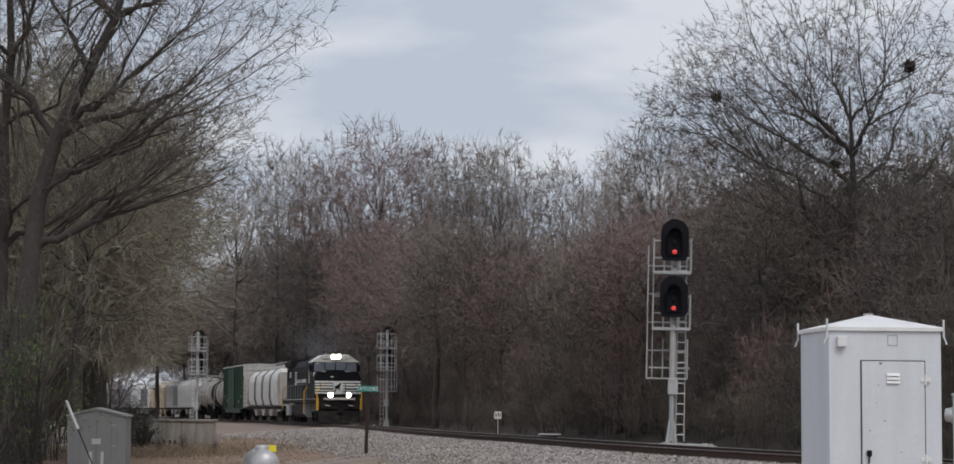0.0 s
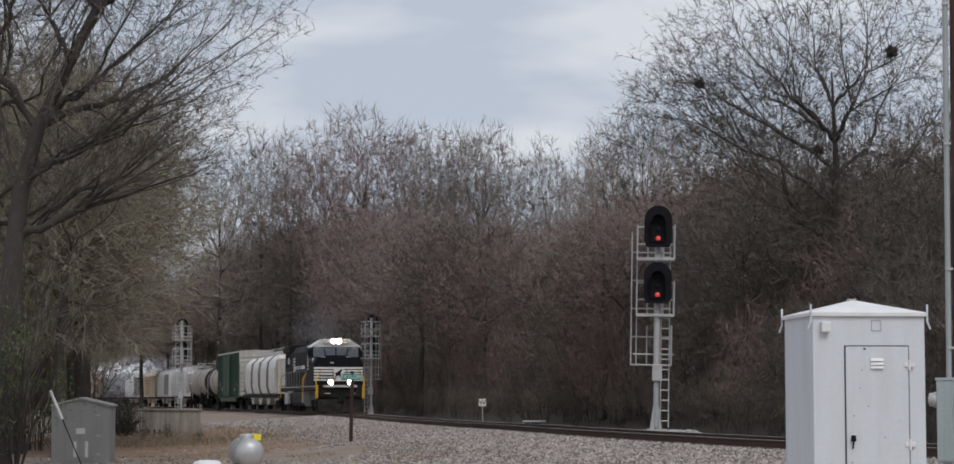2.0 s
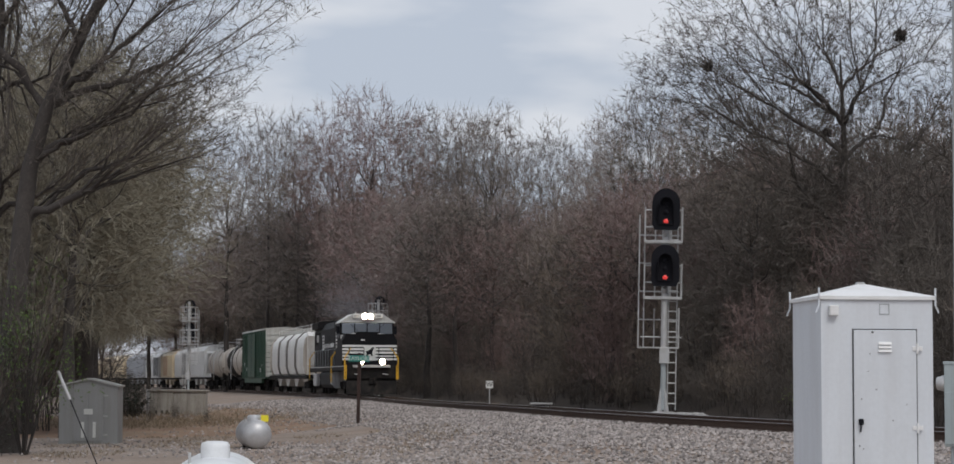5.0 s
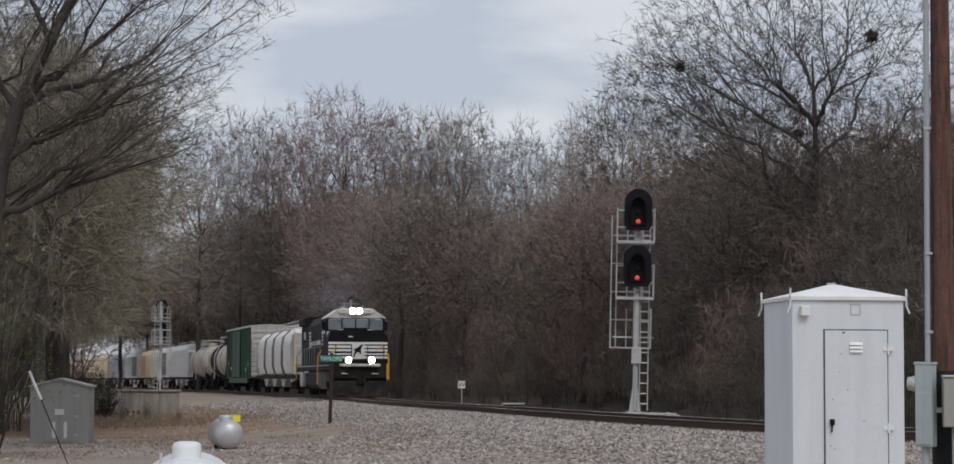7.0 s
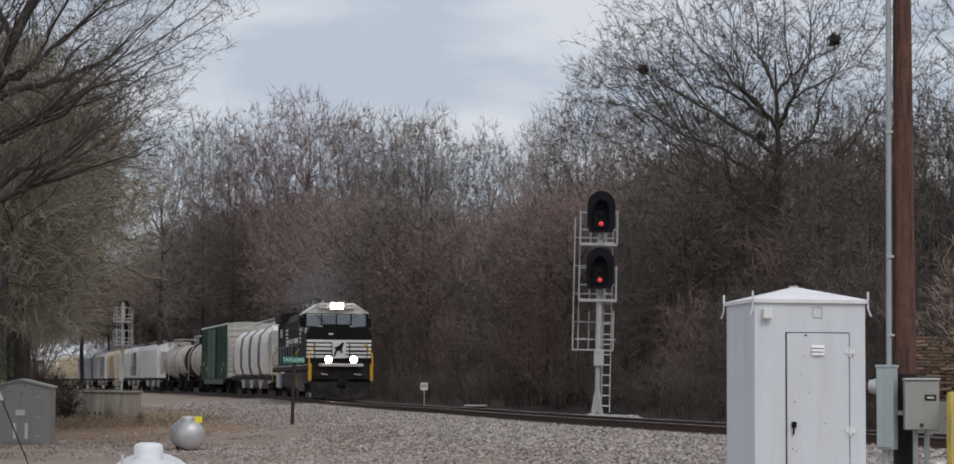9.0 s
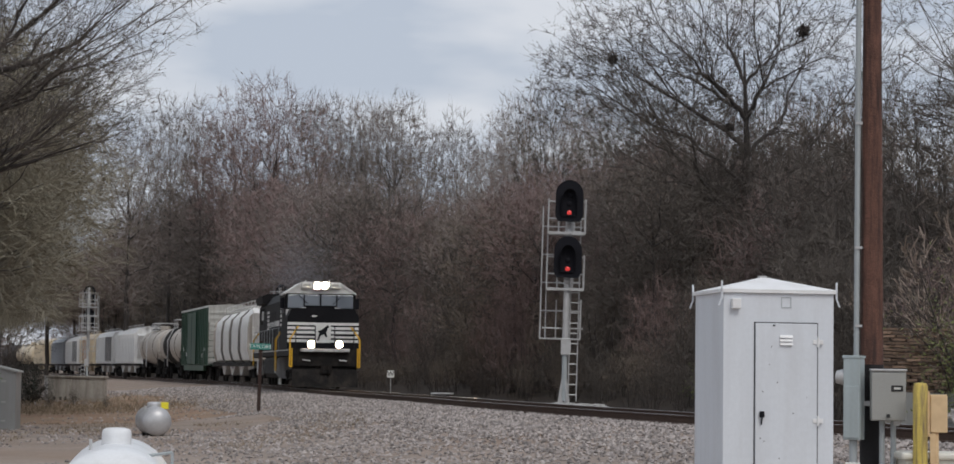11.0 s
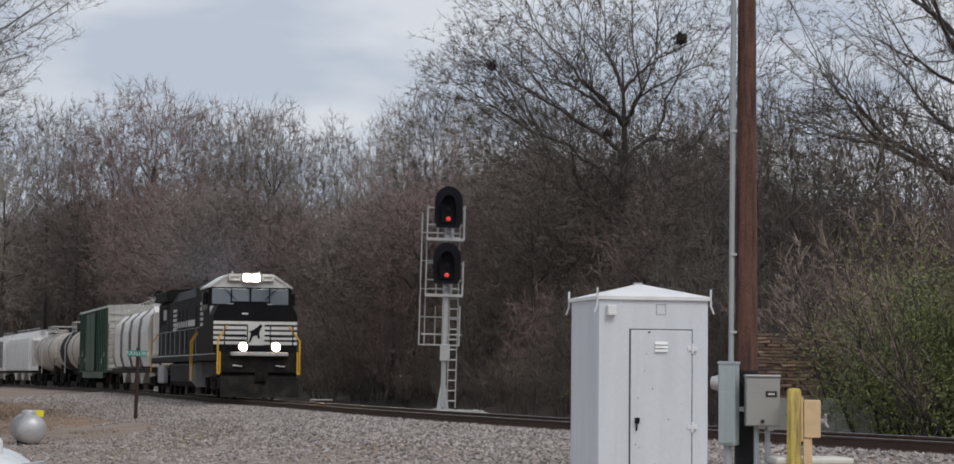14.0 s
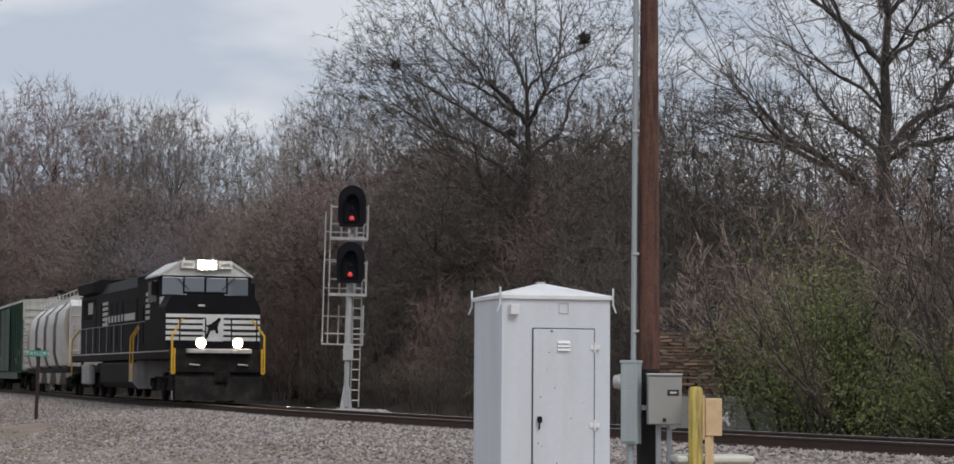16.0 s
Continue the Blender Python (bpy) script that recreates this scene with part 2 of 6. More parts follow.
def box(bm, x0, x1, y0, y1, z0, z1, bevel=0.0):
    vs = [bm.verts.new(p) for p in ((x0, y0, z0), (x1, y0, z0), (x1, y1, z0), (x0, y1, z0),
                                    (x0, y0, z1), (x1, y0, z1), (x1, y1, z1), (x0, y1, z1))]
    fs = [bm.faces.new([vs[i] for i in q]) for q in ((0, 3, 2, 1), (4, 5, 6, 7), (0, 1, 5, 4), (1, 2, 6, 5), (2, 3, 7, 6), (3, 0, 4, 7))]
    if bevel:
        es = {e for f in fs for e in f.edges}
        bmesh.ops.bevel(bm, geom=list(es), offset=bevel, segments=2, affect="EDGES", profile=0.5)
    return bm


def boxed(*a, bevel=0.0):
    return box(bmesh.new(), *a, bevel=bevel)


def tube(bm, p0, p1, r0, r1=None, n=8, caps=True):
    p0, p1 = Vector(p0), Vector(p1)
    r1 = r0 if r1 is None else r1
    d = (p1 - p0).normalized()
    a = d.orthogonal().normalized()
    b = d.cross(a)
    rings = []
    for p, r in ((p0, r0), (p1, r1)):
        rings.append([bm.verts.new(p + (a * math.cos(2 * math.pi * k / n) + b * math.sin(2 * math.pi * k / n)) * r) for k in range(n)])
    for k in range(n):
        bm.faces.new((rings[0][k], rings[0][(k + 1) % n], rings[1][(k + 1) % n], rings[1][k]))
    if caps:
        bm.faces.new(rings[0][::-1])
        bm.faces.new(rings[1])
    return bm


def bars(pairs, r, n=6):
    bm = bmesh.new()
    for p, q in pairs:
        tube(bm, p, q, r, r, n)
    return bm


def extrude(bm, profile, a, b, axis="y"):
    """A closed outline (u, v) swept from a to b along an axis; u, v are the other two axes."""
    def put(u, v, w):
        return {"y": (u, w, v), "x": (w, u, v), "z": (u, v, w)}[axis]
    n = len(profile)
    r0 = [bm.verts.new(put(u, v, a)) for u, v in profile]
    r1 = [bm.verts.new(put(u, v, b)) for u, v in profile]
    for k in range(n):
        bm.faces.new((r0[k], r0[(k + 1) % n], r1[(k + 1) % n], r1[k]))
    bm.faces.new(r0[::-1])
    bm.faces.new(r1)
    return bm


def lathe(bm, profile, n=24, axis="z", centre=(0, 0, 0)):
    """(radius, along) points turned round an axis."""
    c = Vector(centre)
    rings = []
    for r, h in profile:
        ring = []
        for k in range(n):
            u, v = r * math.cos(2 * math.pi * k / n), r * math.sin(2 * math.pi * k / n)
            ring.append(bm.verts.new(c + Vector({"z": (u, v, h), "y": (u, h, v), "x": (h, u, v)}[axis])))
        rings.append(ring)
    for a, b in zip(rings, rings[1:]):
        for k in range(n):
            bm.faces.new((a[k], a[(k + 1) % n], b[(k + 1) % n], b[k]))
    bm.faces.new(rings[0][::-1])
    bm.faces.new(rings[-1])
    return bm


def words(name, text, size, material, parent, m, label=""):
    cu = bpy.data.curves.new(name, "FONT")
    cu.body, cu.size, cu.extrude, cu.align_x, cu.align_y = text, size, 0.002, "CENTER", "CENTER"
    tmp = bpy.data.objects.new(name, cu)
    scene.collection.objects.link(tmp)
    me = bpy.data.meshes.new_from_object(tmp.evaluated_get(bpy.context.evaluated_depsgraph_get()))
    bpy.data.objects.remove(tmp)
    me.materials.clear()
    me.materials.append(material)
    ob = new(name, me)
    ob.parent, ob.matrix_basis = parent, m
    if label:
        ob["label"] = label
    return ob


# ---- the line of the track ----
def track_x(y):
    u = y / 100
    bend = 0.36 * math.exp(-((y - 70) / 6) ** 2) - 0.33 * math.exp(-((y - 94) / 9) ** 2) + 0.30 / (1 + math.exp(-(y - 122) / 5))
    return bend + ((((-1.9000 * u + 17.3843) * u - 59.8833) * u + 93.0242) * u - 95.6432) * u + 29.6163


def track_z(y):
    """Height of the rail heads: a faint fall away from the eye."""
    return 0.12 - 0.0016 * max(0.0, y - 60)


_ys = np.arange(5.0, 402.0, 0.5)
_xs = np.array([track_x(v) for v in _ys])
_arc = np.concatenate([[0], np.cumsum(np.hypot(np.diff(_xs), np.diff(_ys)))])


def on_track(s):
    """Place and heading (unit vector away from the eye) at the arc length s."""
    y = float(np.interp(s, _arc, _ys))
    d = Vector((track_x(y + 0.5) - track_x(y - 0.5), 1.0)).normalized()
    return Vector((track_x(y), y)), d


def arc_at(y):
    return float(np.interp(y, _ys, _arc))


def beside(y, lat):
    """A place lat metres to the far side (east) of the track's centre at y."""
    p, d = on_track(arc_at(y))
    return p.x + d.y * lat, p.y - d.x * lat


def lateral(x, y):
    yy = min(max(y, 12.0), 340.0)
    slope = track_x(yy + 0.5) - track_x(yy - 0.5)
    return (x - track_x(yy)) / math.sqrt(1 + slope * slope)


def ramp(v, pts):
    return float(np.interp(v, [p[0] for p in pts], [p[1] for p in pts]))


def ground_z(x, y):
    lat = lateral(x, y)
    z = ramp(lat, [(-400, -1.2), (-40, -0.9), (-12, -0.75), (-7.5, -0.62), (-4.8, -0.36), (-2.6, -0.3), (-1.6, -0.2), (1.6, -0.2), (2.6, -0.3),
                   (4.2, -0.45), (5.5, -0.3), (8, 0.3), (18, 0.9), (45, 3.0), (90, 4), (400, 5)])
    if -40 < x < 40 and 15 < y < 180:
        z += 0.05 * noise.noise((x * 0.35, y * 0.35, 0)) * min(1, max(0, abs(lat) - 2.5))
    z += track_z(y) * max(0.0, 1 - max(0.0, abs(lat) - 3) / 6) if y > 0 else 0
    # bank in front of the concrete wall
    z += 0.55 * math.exp(-((x + 25) / 4.5) ** 2 - ((y - 87) / 6) ** 2)
    return z


def ground_sheet():
    xs = np.concatenate([[-3000, -1200, -500, -250, -150, -110, -90], np.arange(-75, 45, 1.0), [50, 60, 75, 95, 130, 200, 400, 1000, 3000]])
    ys = np.concatenate([[-600, -200, -60, -20, 0, 8], np.arange(14, 110, 0.7), np.arange(110, 220, 2.5), np.arange(220, 400, 8), [430, 520, 700, 1600, 4000]])
    verts = [(float(x), float(y), ground_z(float(x), float(y))) for y in ys for x in xs]
    nx = len(xs)
    faces, mi = [], []
    for j in range(len(ys) - 1):
        for i in range(nx - 1):
            faces.append((j * nx + i, j * nx + i + 1, (j + 1) * nx + i + 1, (j + 1) * nx + i))
            cx, cy = (xs[i] + xs[i + 1]) / 2, (ys[j] + ys[j + 1]) / 2
            mi.append(2 if -33 < cx < -14.5 + 1.5 * noise.noise((cx * 0.3, cy * 0.3, 8)) and 62 < cy < 90 and lateral(cx, cy) < -6.5 else 1 if lateral(cx, cy) > 4.6 + 0.8 * noise.noise((cx * 0.3, cy * 0.3, 3)) or lateral(cx, cy) < -26 else 0)
    me = bpy.data.meshes.new("ground")
    me.from_pydata(verts, [], faces)
    me.materials.append(M["soil"])
    me.materials.append(M["litter"])
    me.materials.append(M["clay"])
    me.polygons.foreach_set("material_index", mi)
    me.polygons.foreach_set("use_smooth", [True] * len(faces))
    return tagged(new("ground", me), "grey gravel and brown soil ground beside the railway", "ground", kind="structure")


ground_sheet()


# ---- track ----
def sweep(profile, offset, y0, y1, step=1.0):
    bm = bmesh.new()
    prev = None
    for y in np.arange(y0, y1, step):
        p, d = on_track(arc_at(y))
        side = Vector((d.y, -d.x))
        ring = [bm.verts.new((p.x + side.x * (offset + u), p.y + side.y * (offset + u), v + track_z(y))) for u, v in profile]
        if prev:
            for k in range(len(ring)):
                bm.faces.new((prev[k], prev[(k + 1) % len(ring)], ring[(k + 1) % len(ring)], ring[k]))
        prev = ring
    return bm


track = thing("railway_track", pose(0, 0, 0), "single railway track with rusty rails on dark ties", "railway track", kind="structure")
RAIL = [(-0.07, -0.18), (0.07, -0.18), (0.07, -0.165), (0.012, -0.15), (0.012, -0.045), (0.036, -0.036), (0.036, -0.004),
        (-0.036, -0.004), (-0.036, -0.036), (-0.012, -0.045), (-0.012, -0.15), (-0.07, -0.165)]
HEAD = [(-0.028, -0.006), (0.028, -0.006), (0.024, 0.0), (-0.024, 0.0)]
for side in (-0.7525, 0.7525):
    r = part("rail", sweep(RAIL, side, 8, 398), M["rail"], track, "rust-brown steel rail")
    part("rail_head", sweep(HEAD, side, 8, 398), M["rail_top"], r, "bright worn running surface")

# ---- train: every vehicle has its front towards -y, its base on the rail heads at z = 0 ----
WHEEL_PROFILE = [(0.10, -0.07), (0.44, -0.07), (0.46, -0.06), (0.48, -0.05), (0.48, 0.02), (0.5, 0.045), (0.5, 0.07), (0.42, 0.07), (0.40, 0.03), (0.14, 0.03), (0.10, 0.07)]


def truck(parent, y, axles, base):
    t = part("truck", truck_frame(axles, base), M["dark"], parent, "dark grimy steel bogie")
    t.location = (0, y, 0)
    w0 = None
    for a in axles:
        if w0 is None:
            bm = bmesh.new()
            for sx in (-1, 1):
                lathe(bm, [(r, sx * (0.72 - h)) for r, h in WHEEL_PROFILE], 20, "x", (0, 0, 0))
            tube(bm, (-0.72, 0, 0), (0.72, 0, 0), 0.09, n=10)
            w0 = part("wheel_set", bm, M["dark"], t, "", True)
            w0.location = (0, a, 0.5)
        else:
            again(w0, pose(0, a, 0.5), t)
    return t


def truck_frame(axles, base):
    bm = bmesh.new()
    y0, y1 = min(axles) - 0.45, max(axles) + 0.45
    for sx in (-1, 1):
        extrude(bm, [(y0, 0.62), (y0 + 0.3, 0.45), (axles[0] + 0.5, 0.38), (axles[-1] - 0.5, 0.38), (y1 - 0.3, 0.45), (y1, 0.62), (y1 - 0.5, 0.85),
                     (y0 + 0.5, 0.85)], sx * 0.98, sx * 1.1, "x")
        for a in axles:
            box(bm, *sorted((sx * 1.0, sx * 1.18)), a - 0.16, a + 0.16, 0.36, 0.66)
            tube(bm, (sx * 1.12, a - 0.32, 0.5), (sx * 1.12, a - 0.32, 0.8), 0.08, n=8)
            tube(bm, (sx * 1.12, a + 0.32, 0.5), (sx * 1.12, a + 0.32, 0.8), 0.08, n=8)
    box(bm, -1.0, 1.0, -0.3, 0.3, 0.55, 0.9)
    return bm


def coupler(parent, y, s):
    bm = bmesh.new()
    box(bm, -0.11, 0.11, *sorted((y, y + s * 0.45)), 0.72, 0.98, bevel=0.02)
    extrude(bm, [(-0.2, y + s * 0.4), (0.16, y + s * 0.4), (0.24, y + s * 0.58), (0.1, y + s * 0.72), (0.02, y + s * 0.6), (-0.12, y + s * 0.66), (-0.22, y + s * 0.56)],
            0.68, 1.02, "z")
    part("coupler", bm, M["dark"], parent, "rusty knuckle coupler")


def air_hose(parent, x, y):
    bm = bmesh.new()
    last = None
    for k in range(9):
        a = math.pi * k / 8
        p = (x + 0.22 * math.sin(a) * 0.6, y - 0.05, 0.9 - 0.45 * math.sin(a * 0.85))
        if last:
            tube(bm, last, p, 0.025, n=6)
        last = p
    part("air_hose", bm, M["sig_black"], parent, "black rubber air hose")


def locomotive(name, group, lit=True):
    e = thing(name, pose(0, 0, 0), "black freight diesel locomotive with white nose stripes, headlights lit" if lit else
              "black freight diesel locomotive coupled behind the first", "locomotive", group)
    # frame and walkway
    bm = bmesh.new()
    box(bm, -1.5, 1.5, 0.75, 21.6, 1.42, 1.72, bevel=0.03)
    part("underframe", bm, M["black"], e)
    bm = bmesh.new()
    for sx in (-1, 1):
        box(bm, *sorted((sx * 1.505, sx * 1.515)), 1.2, 21.4, 1.655, 1.69)
    part("sill_stripe", bm, M["white"], e, "thin white stripe along the frame")
    # long hood with bevelled roof
    prof = [(-1.28, 1.72), (1.28, 1.72), (1.28, 4.0), (0.95, 4.45), (-0.95, 4.45), (-1.28, 4.0)]
    part("long_hood", extrude(bmesh.new(), prof, 5.4, 20.6), M["black"], e, "black engine hood")
    for k in range(9):
        y = 6.0 + k * 1.3
        for sx in (-1, 1):
            part("hood_door", boxed(*sorted((sx * 1.28, sx * 1.305)), y, y + 1.1, 1.95, 3.6, bevel=0.01), M["black"], e)
    for sx in (-1, 1):
        for k in range(9):
            part("radiator_grille", boxed(*sorted((sx * 1.282, sx * 1.3)), 16.3 + k * 0.42, 16.6 + k * 0.42, 3.1, 3.9), M["dark"], e)
    bm = bmesh.new()
    extrude(bm, [(-1.45, 4.15), (-0.7, 4.0), (0.7, 4.0), (1.45, 4.15), (1.5, 4.5), (1.2, 4.62), (-1.2, 4.62), (-1.5, 4.5)], 16.0, 20.4)
    part("radiator_housing", bm, M["black"], e, "flared radiator housing at the rear")
    bm = bmesh.new()
    extrude(bm, [(-1.35, 3.3), (1.35, 3.3), (1.4, 4.3), (1.0, 4.55), (-1.0, 4.55), (-1.4, 4.3)], 5.4, 8.0)
    part("brake_blister", bm, M["black"], e, "wide dynamic brake housing behind the cab")
    for y in (6.0, 7.2, 18.0, 19.4, 17.0):
        bm = bmesh.new()
        lathe(bm, [(0.55, 4.5), (0.58, 4.66), (0.5, 4.7), (0.2, 4.68)], 18, "z", (0, y, 0))
        part("roof_fan", bm, M["dark"], e)
    bm = bmesh.new()
    box(bm, -0.35, 0.35, 10.0, 11.2, 4.4, 4.74, bevel=0.03)
    part("exhaust_stack", bm, M["dark"], e, "sooty exhaust stack")
    # white stripe panels on the hood flank, as plain bars
    for sx in (-1, 1):
        for k in range(5):
            part("cab_side_bar", boxed(*sorted((sx * 1.555, sx * 1.565)), 4.5, 5.3, 2.75 + k * 0.2, 2.87 + k * 0.2), M["white"], e, "white bar on the cab side")
            part("hood_side_bar", boxed(*sorted((sx * 1.306, sx * 1.318)), 13.3, 14.6, 2.75 + k * 0.2, 2.87 + k * 0.2), M["white"], e, "white bar on the hood side")
        for k in range(7):
            part("side_lettering", boxed(*sorted((sx * 1.306, sx * 1.316)), 9.0 + k * 0.75, 9.4 + k * 0.75, 2.85, 3.1), M["white"], e, "white lettering shown as a plain bar")
    # cab
    cabp = [(-1.55, 1.72), (1.55, 1.72), (1.55, 4.12), (0.88, 4.55), (-0.88, 4.55), (-1.55, 4.12)]
    cab = part("cab", extrude(bmesh.new(), cabp, 2.95, 5.4), M["black"], e, "black wide operator's cab")
    roofp = [(-1.57, 4.10), (-1.57, 4.16), (-0.89, 4.60), (0.89, 4.60), (1.57, 4.16), (1.57, 4.10), (0.87, 4.52), (-0.87, 4.52)]
    part("cab_roof", extrude(bmesh.new(), roofp, 2.80, 5.42), M["white"], cab, "white cab roof")
    part("roof_brow", extrude(bmesh.new(), [(-1.5, 4.14), (1.5, 4.14), (0.86, 4.53), (-0.86, 4.53)], 2.86, 2.946), M["white"], cab, "white panel above the windscreen")
    # windscreen: two tall outer panes and a pair across the middle
    for x0, x1, zb in ((-1.44, -0.74, 3.52), (-0.70, -0.03, 3.62), (0.03, 0.70, 3.62), (0.74, 1.44, 3.52)):
        bm = bmesh.new()
        box(bm, x0, x1, 2.90, 2.945, zb, 4.09, bevel=0.02)
        part("windscreen", bm, M["glass"], cab, "dark cab windscreen")
    for sx in (-1, 1):
        bm = bmesh.new()
        extrude(bm, [(sx * 0.62, 3.56), (sx * 1.52, 3.44), (sx * 1.52, 3.20), (sx * 0.95, 3.22)], 2.84, 2.90)
        part("window_apron", bm, M["tank_grey"], cab, "grey panel under the windscreen corner")
    for x in (-0.72, 0.0, 0.72):
        part("window_pillar", boxed(x - 0.022, x + 0.022, 2.885, 2.94, 3.5, 4.12), M["sig_black"], cab)
    for sx in (-1, 1):
        part("wiper", bars([((sx * 1.0, 2.87, 4.1), (sx * 0.55, 2.87, 3.7))], 0.012, 5), M["sig_black"], cab)
    for sx in (-1, 1):
        for y0, y1 in ((3.3, 4.0), (4.15, 4.85)):
            bm = bmesh.new()
            box(bm, *sorted((sx * 1.545, sx * 1.57)), y0, y1, 3.3, 3.98, bevel=0.01)
            part("side_window", bm, M["glass"], cab)
        bm = bmesh.new()
        box(bm, *sorted((sx * 1.56, sx * 1.74)), 3.2, 3.26, 3.5, 3.95, bevel=0.01)
        part("mirror", bm, M["sig_black"], cab, "folding cab mirror")
    # nose
    nose = part("nose", extrude(bmesh.new(), [(-1.55, 1.72), (1.55, 1.72), (1.555, 3.1), (1.36, 3.48), (-1.36, 3.48), (-1.555, 3.1)], 1.55, 2.95), M["black"], e,
                "black wide nose")
    for k in range(5):
        z = 2.02 + k * 0.185
        for sx in (-1, 1):
            part("nose_stripe", boxed(*sorted((sx * 0.34, sx * 1.545)), 1.53, 1.548, z, z + 0.115), M["white"], nose, "white nose stripe")
    part("nose_panel", boxed(-0.34, 0.34, 1.526, 1.548, 2.0, 2.87), M["white"], nose, "white nose panel")
    bm = bmesh.new()
    extrude(bm, [(-0.26, 2.08), (-0.18, 2.1), (-0.1, 2.32), (0.06, 2.36), (0.1, 2.24), (0.18, 2.26), (0.14, 2.44), (0.2, 2.62), (0.26, 2.7), (0.2, 2.78), (0.06, 2.66),
                 (-0.08, 2.56), (-0.24, 2.5), (-0.16, 2.42)], 1.516, 1.528)
    part("emblem", bm, M["sig_black"], nose, "plain black emblem shape")
    part("nose_light_bar", boxed(-0.5, -0.28, 1.53, 1.55, 3.12, 3.18), M["white"], nose)
    # headlight and number boards
    part("headlight_box", boxed(-0.36, 0.36, 2.68, 2.86, 4.3, 4.66, bevel=0.03), M["white"], cab)
    for sx in (-1, 1):
        part("number_board", boxed(*sorted((sx * 0.38, sx * 0.86)), 2.72, 2.86, 4.36, 4.62, bevel=0.02), M["white"], cab, "number board with a plain bar")
        part("number_bar", boxed(*sorted((sx * 0.46, sx * 0.78)), 2.712, 2.722, 4.45, 4.54), M["cab_grey"], cab)
        if lit:
            bm = bmesh.new()
            lathe(bm, [(0.02, 2.645), (0.09, 2.65), (0.13, 2.67), (0.13, 2.70)], 16, "y", (sx * 0.17, 0, 4.48))
            part("headlight", bm, M["lamp"], cab, "lit headlight")
    # pilot, anticlimber, plough
    bm = bmesh.new()
    extrude(bm, [(-1.5, 1.0), (1.5, 1.0), (1.5, 1.72), (-1.5, 1.72)], 0.62, 0.8)
    extrude(bm, [(-1.3, 0.5), (1.3, 0.5), (1.45, 1.05), (-1.45, 1.05)], 0.72, 0.86)
    part("pilot", bm, M["dark"], e, "dark pilot plate")
    bm = bmesh.new()
    vs = [(-1.38, 0.55, 0.85), (0, 0.1, 0.85), (1.38, 0.55, 0.85), (-1.42, 0.35, 0.10), (0, -0.25, 0.10), (1.42, 0.35, 0.10)]
    vb = [bm.verts.new(v) for v in vs] + [bm.verts.new((v[0], v[1] + 0.06, v[2])) for v in vs]
    for q in ((0, 1, 4, 3), (1, 2, 5, 4), (6, 9, 10, 7), (7, 10, 11, 8), (0, 6, 7, 1), (1, 7, 8, 2), (3, 4, 10, 9), (4, 5, 11, 10), (0, 3, 9, 6), (2, 8, 11, 5)):
        bm.faces.new([vb[i] for i in q])
    part("snow_plough", bm, M["dark"], e, "dusty dark grey plough blade")
    part("anticlimber", boxed(-1.05, 1.05, 0.42, 0.66, 1.6, 1.74, bevel=0.02), M["tank_grey"], e, "pale front anticlimber")
    for sx in (-1, 1):
        bm = bmesh.new()
        lathe(bm, [(0.17, 0.62), (0.18, 0.5), (0.16, 0.48)], 16, "y", (sx * 0.6, 0, 1.93))
        d = part("ditch_light_housing", bm, M["black"], e)
        if lit:
            bm = bmesh.new()
            lathe(bm, [(0.02, 0.455), (0.11, 0.46), (0.15, 0.478)], 16, "y", (sx * 0.6, 0, 1.93))
            part("ditch_light", bm, M["ditch"], d, "lit ditch light")
    coupler(e, 0.55, -1)
    air_hose(e, 0.4, 0.5)
    air_hose(e, -0.45, 0.5)
    for x0, x1 in ((-0.95, -0.62), (0.62, 0.95)):
        part("uncoupling_lever", bars([((x0, 0.55, 1.25), (x1, 0.55, 1.22))], 0.02, 5), M["white"], e, "pale uncoupling lever")
    # front rails
    for sx in (-1, 1):
        bm = bmesh.new()
        prs = [((sx * 0.42, 0.66, 1.74), (sx * 0.42, 0.66, 2.72)), ((sx * 1.25, 0.66, 1.74), (sx * 1.25, 0.66, 2.72)), ((sx * 0.42, 0.66, 2.72), (sx * 1.25, 0.66, 2.72)),
               ((sx * 0.42, 0.66, 2.3), (sx * 1.25, 0.66, 2.3))]
        for p, q in prs:
            tube(bm, p, q, 0.022, n=6)
        part("front_handrail", bm, M["sig_black"], e)
    for sx in (-1, 1):
        part("yellow_grab_rail", bars([((sx * 1.5, 0.62, 0.95), (sx * 1.5, 0.62, 2.15)), ((sx * 1.5, 0.62, 2.15), (sx * 1.12, 0.9, 2.72)), ((sx * 1.42, 0.62, 0.95), (sx * 1.5, 0.62, 0.95)),
                                       ((sx * 1.42, 0.62, 0.95), (sx * 1.42, 0.62, 1.75))], 0.034), M["yellow"], e, "yellow step handrail")
        part("rear_grab_rail", bars([((sx * 1.5, 21.6, 0.95), (sx * 1.5, 21.6, 2.3)), ((sx * 1.5, 21.6, 2.3), (sx * 1.2, 21.3, 2.75))], 0.034), M["yellow"], e, "yellow step handrail")
